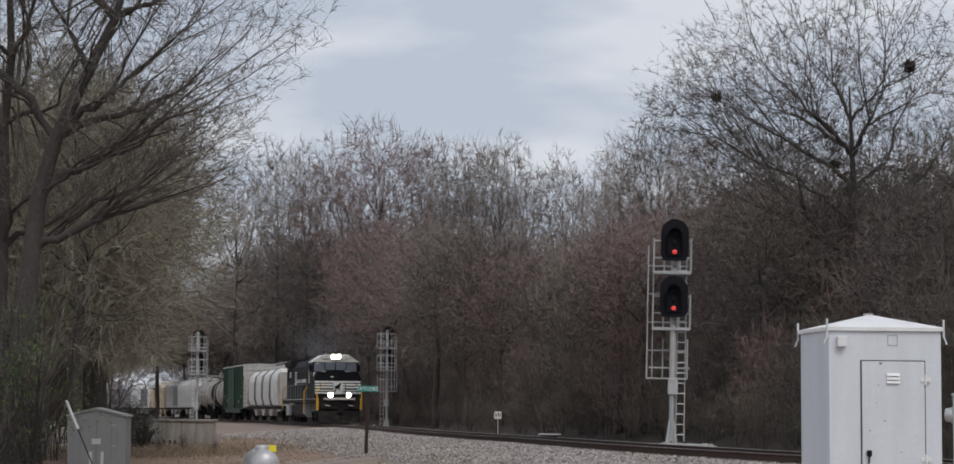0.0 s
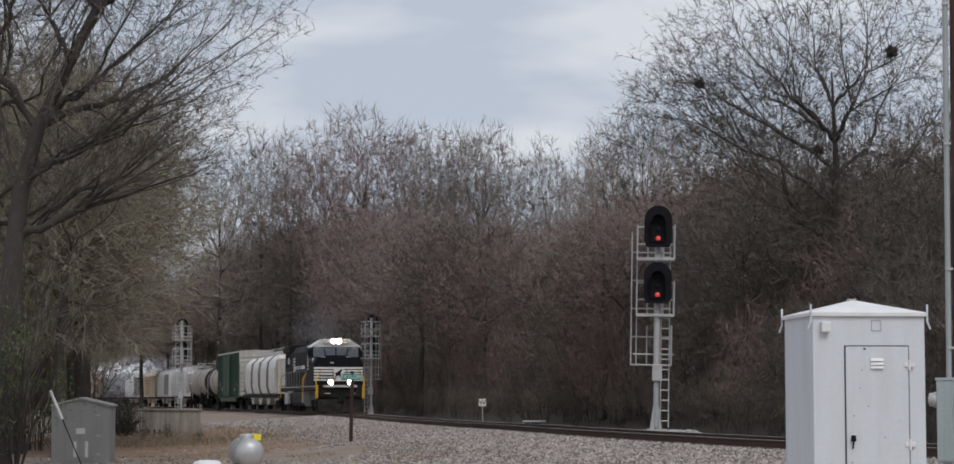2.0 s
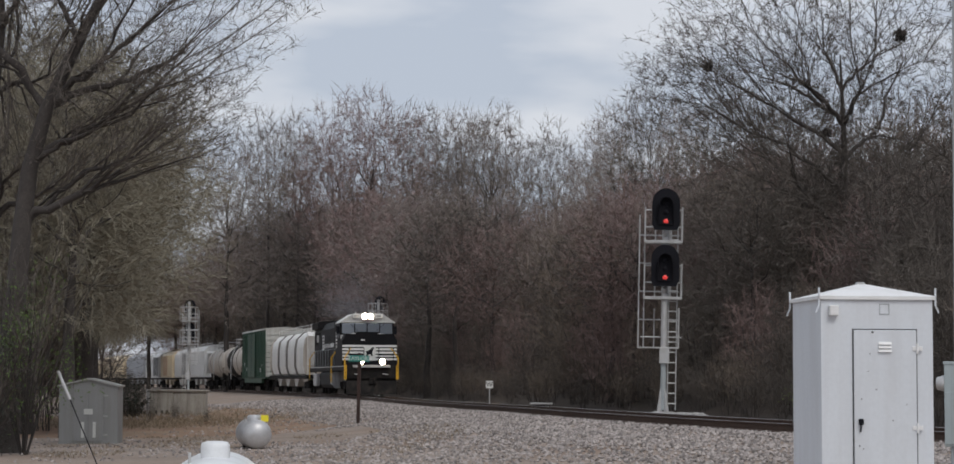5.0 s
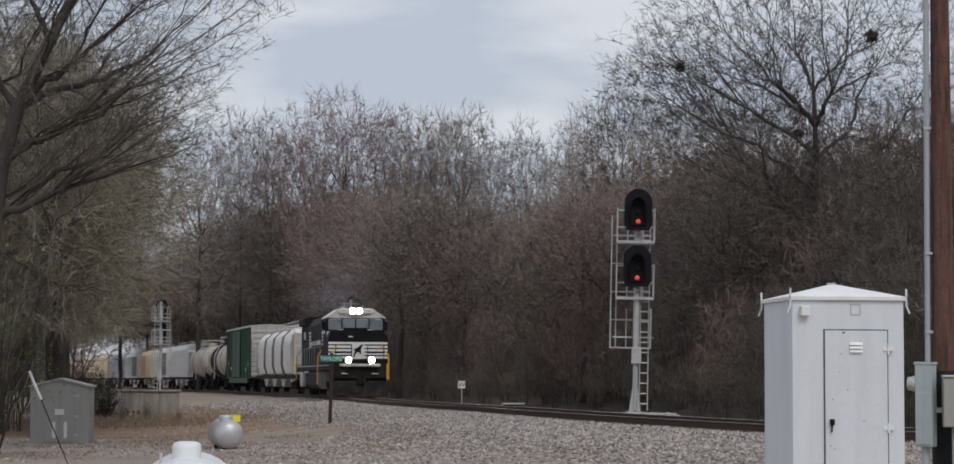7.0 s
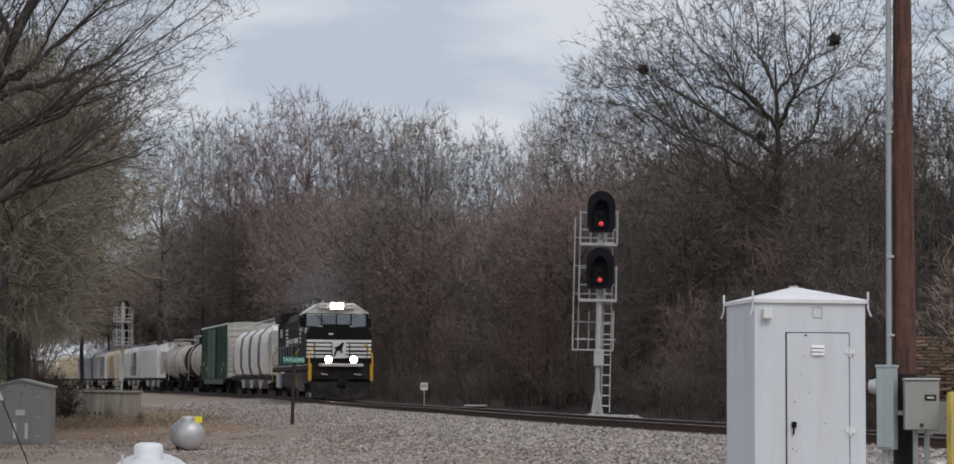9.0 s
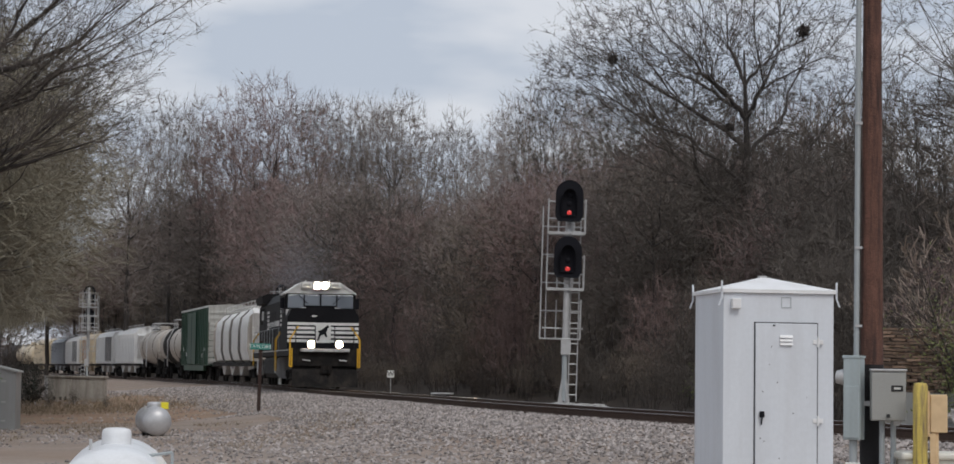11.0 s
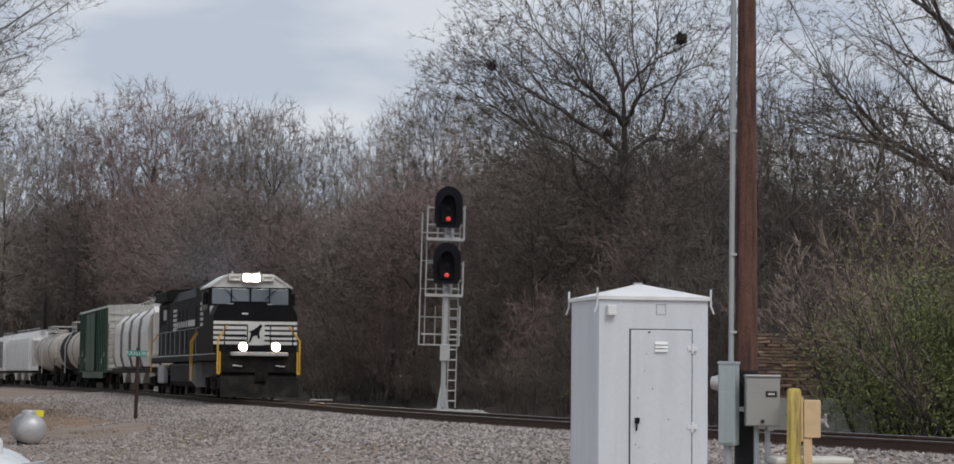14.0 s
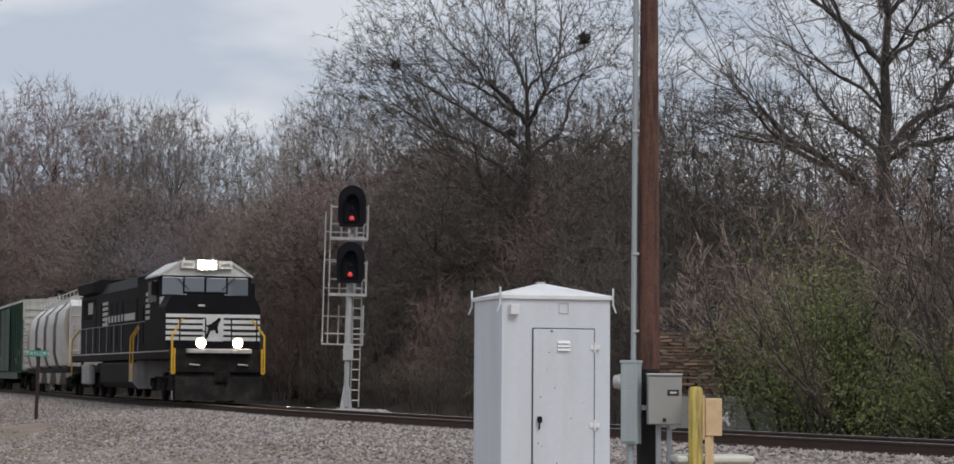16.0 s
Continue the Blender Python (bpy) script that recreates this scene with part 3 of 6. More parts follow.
        for ys, nm in ((0.75, "front_steps"), (20.9, "rear_steps")):
            bm = bmesh.new()
            for k in range(4):
                box(bm, *sorted((sx * 1.15, sx * 1.5)), ys, ys + 0.55, 0.42 + 0.32 * k, 0.46 + 0.32 * k)
            box(bm, *sorted((sx * 1.1, sx * 1.14)), ys, ys + 0.55, 0.4, 1.45)
            part(nm, bm, M["dark"], e)
        prs = [((sx * 1.46, 5.6 + k * 1.75, 1.72), (sx * 1.46, 5.6 + k * 1.75, 2.72)) for k in range(10)] + [((sx * 1.46, 5.6, 2.72), (sx * 1.46, 21.4, 2.72))]
        part("side_handrail", bars(prs, 0.014, 5), M["conduit"], e, "thin pale walkway handrail")
    for sx in (-1, 1):
        part("side_grab_rail", bars([((sx * 1.5, 8.7, 0.75), (sx * 1.5, 8.7, 2.2)), ((sx * 1.5, 8.7, 2.2), (sx * 1.2, 8.5, 2.72)), ((sx * 1.5, 8.1, 0.75), (sx * 1.5, 8.1, 2.2)),
                                     ((sx * 1.5, 8.1, 2.2), (sx * 1.2, 7.9, 2.72))], 0.03), M["yellow"], e, "yellow step handrail")
        part("equipment_box", boxed(*sorted((sx * 1.25, sx * 1.52)), 16.6, 18.6, 0.5, 1.3, bevel=0.08), M["tank_grey"], e, "pale grey box under the frame")
        part("side_placard", boxed(*sorted((sx * 1.302, sx * 1.32)), 17.2, 18.4, 3.3, 3.75), M["pale_mark"], e, "pale square placard")
    # fuel tank and tanks below the frame
    bm = bmesh.new()
    extrude(bm, [(-1.48, 0.62), (-1.3, 0.42), (1.3, 0.42), (1.48, 0.62), (1.48, 1.28), (1.35, 1.42), (-1.35, 1.42), (-1.48, 1.28)], 8.2, 13.8)
    part("fuel_tank", bm, M["black"], e, "black fuel tank")
    bm = bmesh.new()
    extrude(bm, [(-1.50, 0.64), (-1.30, 0.41), (1.30, 0.41), (1.50, 0.64), (1.50, 1.26), (1.35, 1.40), (-1.35, 1.40), (-1.50, 1.26)], 8.12, 8.2)
    for sx in (-1, 1):
        box(bm, *sorted((sx * 1.485, sx * 1.5)), 8.2, 8.95, 0.66, 1.3)
    part("tank_face", bm, M["tank_grey"], e, "pale grey fuel tank face")
    for sx in (-1, 1):
        part("air_reservoir", lathe(bmesh.new(), [(0.05, 14.1), (0.2, 14.2), (0.2, 15.6), (0.05, 15.7)], 12, "y", (sx * 1.2, 0, 1.15)), M["dark"], e, "", True)
    truck(e, 3.9, (-2.05, 0.0, 2.05), 0)
    truck(e, 19.8, (-2.05, 0.0, 2.05), 0)
    bm = bmesh.new()
    for k, x in enumerate((-0.25, 0, 0.25)):
        lathe(bm, [(0.02, 4.75), (0.025, 4.55), (0.06, 4.3)], 10, "y", (x, 0, 4.68))
    box(bm, -0.3, 0.3, 4.5, 4.56, 4.58, 4.7)
    part("horn", bm, M["sig_black"], e, "triple air horn")
    part("radio_antenna", bars([((0.5, 4.2, 4.6), (0.5, 4.2, 4.85)), ((-0.6, 3.6, 4.6), (-0.6, 3.6, 4.8))], 0.03), M["white"], e)
    # shorten the machine room
    for o in e.children:
        for o2 in (o, *o.children):
            if o2.name.split(".")[0] in ("wheel_set",):
                continue
            for v in o2.data.vertices:
                if v.co.y > 9.0 and o.name.split(".")[0] != "truck":
                    v.co.y += 1.9
    for o in e.children:
        if o.name.split(".")[0] in ("cab", "nose"):
            for o2 in (o, *o.children):
                for v in o2.data.vertices:
                    if v.co.z > 3.0:
                        v.co.z = 3.0 + (v.co.z - 3.0) * 1.03
    return e, 25.9


def end_ladder(parent, y, x, z0, z1, material):
    prs = [((x - 0.2, y, z0), (x - 0.2, y, z1)), ((x + 0.2, y, z0), (x + 0.2, y, z1))]
    prs += [((x - 0.2, y, z), (x + 0.2, y, z)) for z in np.arange(z0 + 0.2, z1, 0.38)]
    part("ladder", bars(prs, 0.016, 5), material, parent)


def roof_walk(parent, y0, y1, z, material):
    bm = bmesh.new()
    for x in (-0.42, 0.42):
        box(bm, x - 0.2, x + 0.2, y0, y1, z, z + 0.05)
    k = y0 + 0.3
    while k < y1:
        for x in (-0.75, 0.75):
            tube(bm, (x, k, z - 0.15), (x, k, z + 0.22), 0.02, n=5)
        k += 1.9
    for x in (-0.75, 0.75):
        tube(bm, (x, y0 + 0.2, z + 0.22), (x, y1 - 0.2, z + 0.22), 0.02, n=5)
    part("roof_walkway", bm, material, parent)


def ribbed_hopper(group):
    """Rounded covered hopper with bulging panels between dark ribs."""
    L = 25.6
    e = thing("ribbed_hopper_car", pose(0, 0, 0), "pale grey covered hopper car with bulging panels and darker ribs", "freight car", group)
    mt = PAINT["pale"]
    part("frame", boxed(-1.4, 1.4, 0.4, L - 0.4, 1.0, 1.22, bevel=0.02), M["dark"], e)
    n = 4
    y0, y1 = 1.6, L - 1.6
    w = (y1 - y0) / n
    for k in range(n):
        bm = bmesh.new()
        rings = []
        for j in range(9):
            u = j / 8
            y = y0 + k * w + 0.05 + u * (w - 0.1)
            bulge = 0.16 * math.sin(math.pi * u) ** 0.6
            hw = 1.34 + bulge
            rings.append([bm.verts.new((x, y, z)) for x, z in ((-hw * 0.55, 1.0), (-hw * 0.9, 1.35), (-hw, 1.9), (-hw, 3.1), (-hw * 0.93, 3.75), (-hw * 0.62, 4.2), (0, 4.36),
                                                                (hw * 0.62, 4.2), (hw * 0.93, 3.75), (hw, 3.1), (hw, 1.9), (hw * 0.9, 1.35), (hw * 0.55, 1.0))])
        for a, b in zip(rings, rings[1:]):
            for i in range(13):
                bm.faces.new((a[i], a[(i + 1) % 13], b[(i + 1) % 13], b[i]))
        bm.faces.new(rings[0])
        bm.faces.new(rings[-1][::-1])
        part("panel", bm, mt, e, "", True)
    for k in range(n + 1):
        y = y0 + k * w
        bm = bmesh.new()
        h = 1.5
        extrude(bm, [(-h * 0.55, 1.0), (-h * 0.9, 1.35), (-h, 1.9), (-h, 3.1), (-h * 0.93, 3.75), (-h * 0.62, 4.2), (0, 4.36), (h * 0.62, 4.2), (h * 0.93, 3.75), (h, 3.1), (h, 1.9),
                     (h * 0.9, 1.35), (h * 0.55, 1.0)], y - 0.05, y + 0.05)
        part("rib", bm, PAINT["ribgrey"] if 0 < k < n else PAINT["tan"], e, "darker rib between panels")
    for k in range(n):
        bm = bmesh.new()
        y = y0 + (k + 0.5) * w
        extrude(bm, [(y - 2.2, 1.2), (y + 2.2, 1.2), (y + 0.35, 0.45), (y - 0.35, 0.45)], -1.0, 1.0, "x")
        part("discharge_hopper", bm, mt, e)
    roof_walk(e, 1.2, L - 1.2, 4.5, mt)
    end_ladder(e, 0.9, -1.1, 1.0, 4.3, mt)
    end_ladder(e, 0.9, 1.1, 1.0, 4.3, mt)
    part("end_platform", boxed(-1.4, 1.4, 0.5, 1.6, 1.22, 1.28), M["dark"], e)
    part("slope_sheet", extrude(bmesh.new(), [(0.75, 3.9), (1.58, 4.2), (1.58, 1.9)], -1.25, 1.25, "x"), mt, e)
    truck(e, 2.3, (-0.88, 0.88), 0)
    truck(e, L - 2.3, (-0.88, 0.88), 0)
    coupler(e, 0.4, -1)
    return e, L + 1.2


def boxcar(group):
    L = 18.6
    e = thing("boxcar", pose(0, 0, 0), "tall dark green boxcar with a pale end wall", "freight car", group)
    mt = PAINT["green"]
    part("body", boxed(-1.5, 1.5, 0.6, L - 0.6, 1.05, 4.95, bevel=0.03), mt, e)
    bm = bmesh.new()
    box(bm, -1.47, 1.47, 0.52, 0.597, 1.15, 5.0, bevel=0.02)
    wall = part("end_wall", bm, PAINT["galvan"], e, "pale grey corrugated end wall")
    for k in range(9):
        part("end_rib", boxed(-1.35, 1.35, 0.47, 0.519, 1.3 + k * 0.4, 1.48 + k * 0.4, bevel=0.02), PAINT["galvan"], wall)
    part("roof", extrude(bmesh.new(), [(-1.53, 4.93), (1.53, 4.93), (1.5, 5.06), (0, 5.16), (-1.5, 5.06)], 0.5, L - 0.5), PAINT["galvan"], e, "pale roof")
    post = part("side_post", boxed(-0.03, 0.03, 0.0, 0.09, 1.1, 4.9), mt, e)
    post.location = (-1.53, 1.0, 0)
    for k in range(17):
        for x in (-1.53, 1.53):
            if k or x > 0:
                again(post, pose(x, 1.0 + k * 1.02, 0))
    for sx in (-1, 1):
        for y in (7.0, 9.8):
            part("sliding_door", boxed(*sorted((sx * 1.56, sx * 1.62)), y, y + 2.6, 1.15, 4.75, bevel=0.015), mt, e)
        part("side_sill", boxed(*sorted((sx * 1.3, sx * 1.5)), 2.8, L - 2.8, 0.7, 1.05), mt, e)
        bm = bmesh.new()
        for y, z, s in ((2.0, 2.0, 0.7), (3.4, 1.6, 0.5), (13.5, 1.7, 0.9), (15.6, 2.1, 0.6)):
            box(bm, *sorted((sx * 1.5, sx * 1.512)), y, y + s, z, z + 0.28)
        box(bm, *sorted((sx * 1.5, sx * 1.512)), 6.2, 6.4, 2.6, 4.3)
        part("side_lettering", bm, M["white"], e, "white markings as plain bars")
    end_ladder(e, 0.5, -1.25, 1.0, 4.0, mt)
    truck(e, 2.4, (-0.88, 0.88), 0)
    truck(e, L - 2.4, (-0.88, 0.88), 0)
    coupler(e, 0.6, -1)
    return e, L


def tank_car(group, paint, band, label):
    L = 15.4
    e = thing("tank_car", pose(0, 0, 0), label, "freight car", group)
    r = 1.48
    bm = bmesh.new()
    prof = [(0.05, 0.75)] + [(r * math.sin(a), 0.75 + 0.75 * (1 - math.cos(a))) for a in (0.4, 0.8, 1.2, 1.57)]
    prof = prof + [(q, L - h) for q, h in reversed(prof)]
    lathe(bm, prof, 28, "y", (0, 0, 2.62))
    part("tank", bm, paint, e, "", True)
    if band:
        part("spill_band", lathe(bmesh.new(), [(r + 0.002, 7.0), (r + 0.012, 7.01), (r + 0.012, 11.4), (r + 0.002, 11.41)], 28, "y", (0, 0, 2.62)),
             band, e, "dark stained band round the tank", True)
    for y in (3.9, L - 3.9):
        part("tank_strap", lathe(bmesh.new(), [(r, y - 0.06), (r + 0.02, y - 0.05), (r + 0.02, y + 0.05), (r, y + 0.06)], 28, "y", (0, 0, 2.62)), M["dark"], e, "", True)
    bm = bmesh.new()
    lathe(bm, [(0.45, 4.0), (0.45, 4.38), (0.4, 4.42)], 18, "z", (0, L / 2, 0))
    part("dome", bm, paint, e, "", True)
    prs = []
    for x in (-0.95, 0.95):
        for y in (L / 2 - 1.2, L / 2, L / 2 + 1.2):
            prs.append(((x, y, 3.9), (x, y, 4.65)))
        prs.append(((x, L / 2 - 1.2, 4.65), (x, L / 2 + 1.2, 4.65)))
        prs.append(((x, L / 2 - 1.2, 4.35), (x, L / 2 + 1.2, 4.35)))
    for y in (L / 2 - 1.2, L / 2 + 1.2):
        prs.append(((-0.95, y, 4.65), (0.95, y, 4.65)))
    part("top_railing", bars(prs, 0.025), M["alu"], e)
    bm = bmesh.new()
    for sx in (-1, 1):
        box(bm, *sorted((sx * 0.5, sx * 1.0)), L / 2 - 1.2, L / 2 + 1.2, 4.08, 4.13)
    part("top_platform", bm, M["dark"], e)
    part("side_ladder", bars([((sx * 1.55, L / 2 + d, 1.0), (sx * 1.55, L / 2 + d, 3.0)) for sx in (-1, 1) for d in (-0.22, 0.22)] +
                             [((sx * 1.55, L / 2 + d, 3.0), (sx * 1.0, L / 2 + d, 4.1)) for sx in (-1, 1) for d in (-0.22, 0.22)], 0.02), M["alu"], e)
    bm = bmesh.new()
    box(bm, -0.4, 0.4, 0.4, L - 0.4, 0.92, 1.2)
    for y in (2.3, L - 2.3):
        box(bm, -1.2, 1.2, y - 0.4, y + 0.4, 0.95, 1.6)
    for y in (0.5, L - 1.3):
        box(bm, -1.45, 1.45, y, y + 0.8, 1.15, 1.2)
    part("frame", bm, M["dark"], e)
    part("end_railing", bars([((-1.4, 0.55, 1.2), (-1.4, 0.55, 2.1)), ((1.4, 0.55, 1.2), (1.4, 0.55, 2.1)), ((-1.4, 0.55, 2.1), (1.4, 0.55, 2.1))], 0.022), M["dark"], e)
    truck(e, 2.3, (-0.88, 0.88), 0)
    truck(e, L - 2.3, (-0.88, 0.88), 0)
    coupler(e, 0.4, -1)
    return e, L


def covered_hopper(group, paint, patch, label):
    """Three-bay covered hopper with flat sides and posts."""
    L = 19.6
    e = thing("covered_hopper_car", pose(0, 0, 0), label, "freight car", group)
    prof = [(-1.52, 1.25), (1.52, 1.25), (1.56, 1.5), (1.52, 3.9), (1.25, 4.3), (0.6, 4.5), (-0.6, 4.5), (-1.25, 4.3), (-1.52, 3.9), (-1.56, 1.5)]
    part("body", extrude(bmesh.new(), prof, 1.7, L - 1.7), paint, e)
    post = part("side_post", boxed(-0.04, 0.04, -0.05, 0.05, 1.4, 3.95), paint, e)
    post.location = (-1.56, 1.8, 0)
    for k in range(13):
        for x in (-1.56, 1.56):
            if k or x > 0:
                again(post, pose(x, 1.8 + k * (L - 3.6) / 12, 0))
    # black patch paints in gap shade and a black car end; orange is paint
    if patch:
        bm = bmesh.new()
        for sx in (-1, 1):
            box(bm, *sorted((sx * 1.53, sx * 1.575)), 1.8 if patch is PAINT["blackcar"] else L * 0.45, L * 0.42 if patch is PAINT["blackcar"] else L * 0.75, 1.5, 3.9)
        part("side_patch", bm, patch, e, "recoloured side panels, the dark ones painted for gap shade and a black end")
    for k in range(3):
        y = 1.8 + (k + 0.5) * (L - 3.6) / 3
        bm = bmesh.new()
        extrude(bm, [(y - 2.1, 1.26), (y + 2.1, 1.26), (y + 0.4, 0.42), (y - 0.4, 0.42)], -1.1, 1.1, "x")
        part("discharge_hopper", bm, paint, e)
    part("slope_sheet", extrude(bmesh.new(), [(0.7, 3.7), (1.69, 3.9), (1.69, 1.6)], -1.3, 1.3, "x"), paint, e)
    bm = bmesh.new()
    box(bm, -1.45, 1.45, 0.4, L - 0.4, 1.05, 1.24)
    part("frame", bm, M["dark"], e)
    roof_walk(e, 1.3, L - 1.3, 4.52, paint)
    end_ladder(e, 0.85, -1.2, 1.1, 4.2, paint)
    end_ladder(e, 0.85, 1.2, 1.1, 4.2, paint)
    truck(e, 2.1, (-0.88, 0.88), 0)
    truck(e, L - 2.1, (-0.88, 0.88), 0)
    coupler(e, 0.4, -1)
    return e, L


NOSE_END_Y, PACE = 69.7, 4.78
TRAIN = []
G = "vehicles of the freight train"
TRAIN.append(locomotive("locomotive", G, True))
TRAIN.append(ribbed_hopper(G))
TRAIN.append(boxcar(G))
TRAIN.append(tank_car(G, PAINT["tan"], M["dark"], "tan-grey tank car with a dark stained band and a top platform"))
TRAIN.append(tank_car(G, PAINT["tan"], None, "tan-grey tank car with a top platform"))
TRAIN.append(covered_hopper(G, PAINT["offwhite"], None, "off-white covered hopper car with side posts"))
TRAIN.append(covered_hopper(G, PAINT["offwhite"], PAINT["blackcar"], "off-white covered hopper car, front side painted dark for gap shade and a black end"))
TRAIN.append(covered_hopper(G, PAINT["creamcar"], PAINT["orange"], "cream covered hopper car with rust-orange side panels"))
TRAIN.append(covered_hopper(G, PAINT["offwhite"], PAINT["blackcar"], "off-white covered hopper car, front side painted dark for gap shade and a black end"))
TRAIN.append(covered_hopper(G, PAINT["bluegrey"], None, "blue-grey covered hopper car with side posts"))
TRAIN.append(covered_hopper(G, PAINT["creamcar"], None, "cream covered hopper car with side posts"))
TRAIN.append(tank_car(G, PAINT["creamcar"], None, "cream tank car with a top platform"))
TRAIN.append(tank_car(G, PAINT["blackcar"], None, "black tank car with a top platform"))
TRAIN.append(covered_hopper(G, PAINT["offwhite"], None, "off-white covered hopper car with side posts"))
TRAIN.append(covered_hopper(G, PAINT["bluegrey"], None, "blue-grey covered hopper car with side posts"))

# ---- signals ----
def signal_head(parent, z, lean=0.0):
    """Tall black hood with one lit lens at the bottom of three."""
    bm = bmesh.new()
    out = [(0.42 * math.cos(a), 0.24 + 0.44 * math.sin(a)) for a in np.linspace(0, math.pi, 13)] + [(-0.42, -0.4), (-0.34, -0.58), (0.34, -0.58), (0.42, -0.4)]
    extrude(bm, [(u, z + v) for u, v in out], -0.36, -0.30)
    back = part("backplate", bm, M["sig_black"], parent, "black rounded signal backplate")
    bm = bmesh.new()
    n = 12
    outer = [(0.24 * math.cos(a), 0.18 + 0.26 * math.sin(a)) for a in np.linspace(0, math.pi, n)] + [(-0.24, -0.42), (0.24, -0.42)]
    inner = [(u * 0.86, (v - 0.0) * 0.9) for u, v in outer]
    r0 = [bm.verts.new((u, -0.36, z + v)) for u, v in outer]
    r1 = [bm.verts.new((u, -0.62 if v > -0.2 else -0.42, z + v)) for u, v in outer]
    r2 = [bm.verts.new((u, -0.62 if v > -0.2 else -0.42, z + v)) for u, v in inner]
    r3 = [bm.verts.new((u, -0.37, z + v)) for u, v in inner]
    k_ = len(outer)
    for a, b in ((r0, r1), (r1, r2), (r2, r3)):
        for k in range(k_):
            bm.faces.new((a[k], a[(k + 1) % k_], b[(k + 1) % k_], b[k]))
    part("hood", bm, M["sig_black"], back, "black visor round the lenses")
    for dz, m_ in ((0.2, "glass"), (-0.05, "glass"), (-0.32, "red")):
        bm = bmesh.new()
        lathe(bm, [(0.075, -0.363), (0.07, -0.40), (0.04, -0.415), (0.01, -0.418)], 16, "y", (0, 0, z + dz))
        part("lens", bm, M[m_] if m_ == "red" else M["sig_black"], back, "lit red lens" if m_ == "red" else "unlit dark lens", True)
    bm = bmesh.new()
    box(bm, -0.2, 0.2, -0.3, -0.06, z - 0.35, z + 0.35, bevel=0.03)
    part("lamp_case", bm, M["sig_black"], back)


def railway_signal(x, y, z, turn, label, heads=(5.2, 3.52), lean=0.0, height=5.6):
    e = thing("railway_signal", pose(x, y, z, 0, lean, turn), label, "railway signal", "railway signals")
    bm = bmesh.new()
    tube(bm, (0, 0, 0.1), (0, 0, 2.0), 0.085, n=12)
    part("lower_mast", bm, M["conduit"], e, "grey lower mast", True)
    bm = bmesh.new()
    tube(bm, (0, 0, 1.95), (0, 0, height), 0.10, n=12)
    part("mast", bm, M["alu"], e, "silver painted mast", True)
    part("junction_box", boxed(-0.13, 0.17, -0.15, 0.15, 1.5, 2.0, bevel=0.02), M["alu"], e)
    bm = bmesh.new()
    for a in range(4):
        c, s = math.cos(a * math.pi / 2 + 0.78), math.sin(a * math.pi / 2 + 0.78)
        extrude(bm, [(0.07, 0.05), (0.21, 0.05), (0.21, 0.09), (0.095, 0.75), (0.07, 0.75)], -0.015, 0.015, "x")
        vs = list(bm.verts)[-10:]
        bmesh.ops.rotate(bm, verts=vs, cent=(0, 0, 0), matrix=Matrix.Rotation(a * math.pi / 2 + 0.6, 3, "Z"))
    box(bm, -0.27, 0.27, -0.27, 0.27, 0.0, 0.06)
    part("base", bm, M["alu"], e, "flared cast base")
    # ladder behind the mast
    prs = [((0.13, 0.32, 0.1), (0.13, 0.32, height - 0.2)), ((0.38, 0.32, 0.1), (0.38, 0.32, height - 0.2))]
    prs += [((0.13, 0.32, v), (0.38, 0.32, v)) for v in np.arange(0.3, height - 0.3, 0.31)]
    part("ladder", bars(prs, 0.02, 5), M["alu"], e, "silver ladder")
    # work platforms with railings
    for zp in (h_ - 0.92 for h_ in heads):
        prs = []
        x0, x1, y0, y1 = -0.62, 0.5, -0.15, 0.75
        for zz in (zp, zp + 0.5, zp + 1.02):
            prs += [((x0, y1, zz), (x1, y1, zz)), ((x0, y0, zz), (x0, y1, zz)), ((x1, y0, zz), (x1, y1, zz))]
        for cx, cy in ((x0, y0), (x0, y1), (x1, y0), (x1, y1), (x0 + 0.32, y1), (x1 - 0.32, y1)):
            prs.append(((cx, cy, zp), (cx, cy, zp + 1.02)))
        prs.append(((x0, y0, zp), (x1, y0, zp)))
        part("platform_railing", bars(prs, 0.024, 6), M["alu"], e, "silver tubular railing")
        bm = bmesh.new()
        for k in range(9):
            box(bm, x0, x1, 0.12 + k * 0.07, 0.15 + k * 0.07, zp - 0.02, zp + 0.02)
        box(bm, x0, x1, -0.17, -0.13, zp - 0.04, zp + 0.04)
        part("platform_grating", bm, M["alu"], e)
    # safety cage on the ladder side
    prs = []
    zc = heads[-1] - 2.42
    for cx, cy in ((-0.78, 0.1), (-0.78, 0.62), (-0.62, 0.75), (0.44, 0.75), (0.44, 0.1), (-0.3, 0.8)):
        prs.append(((cx, cy, zc), (cx, cy, heads[0] - 0.1 if cx < -0.5 else zc + 1.2)))
    for zz in np.arange(zc, heads[0], 0.86):
        prs += [((-0.78, 0.1, zz), (-0.78, 0.62, zz)), ((-0.78, 0.62, zz), (-0.62, 0.75, zz)), ((-0.62, 0.75, zz), (0.44, 0.75, zz))]
    prs += [((-0.78, 0.1, zc), (0.44, 0.1, zc)), ((-0.72, 0.1, zc + 0.32), (0.52, 0.1, zc + 0.32)), ((0.44, 0.1, zc), (0.44, 0.75, zc))]
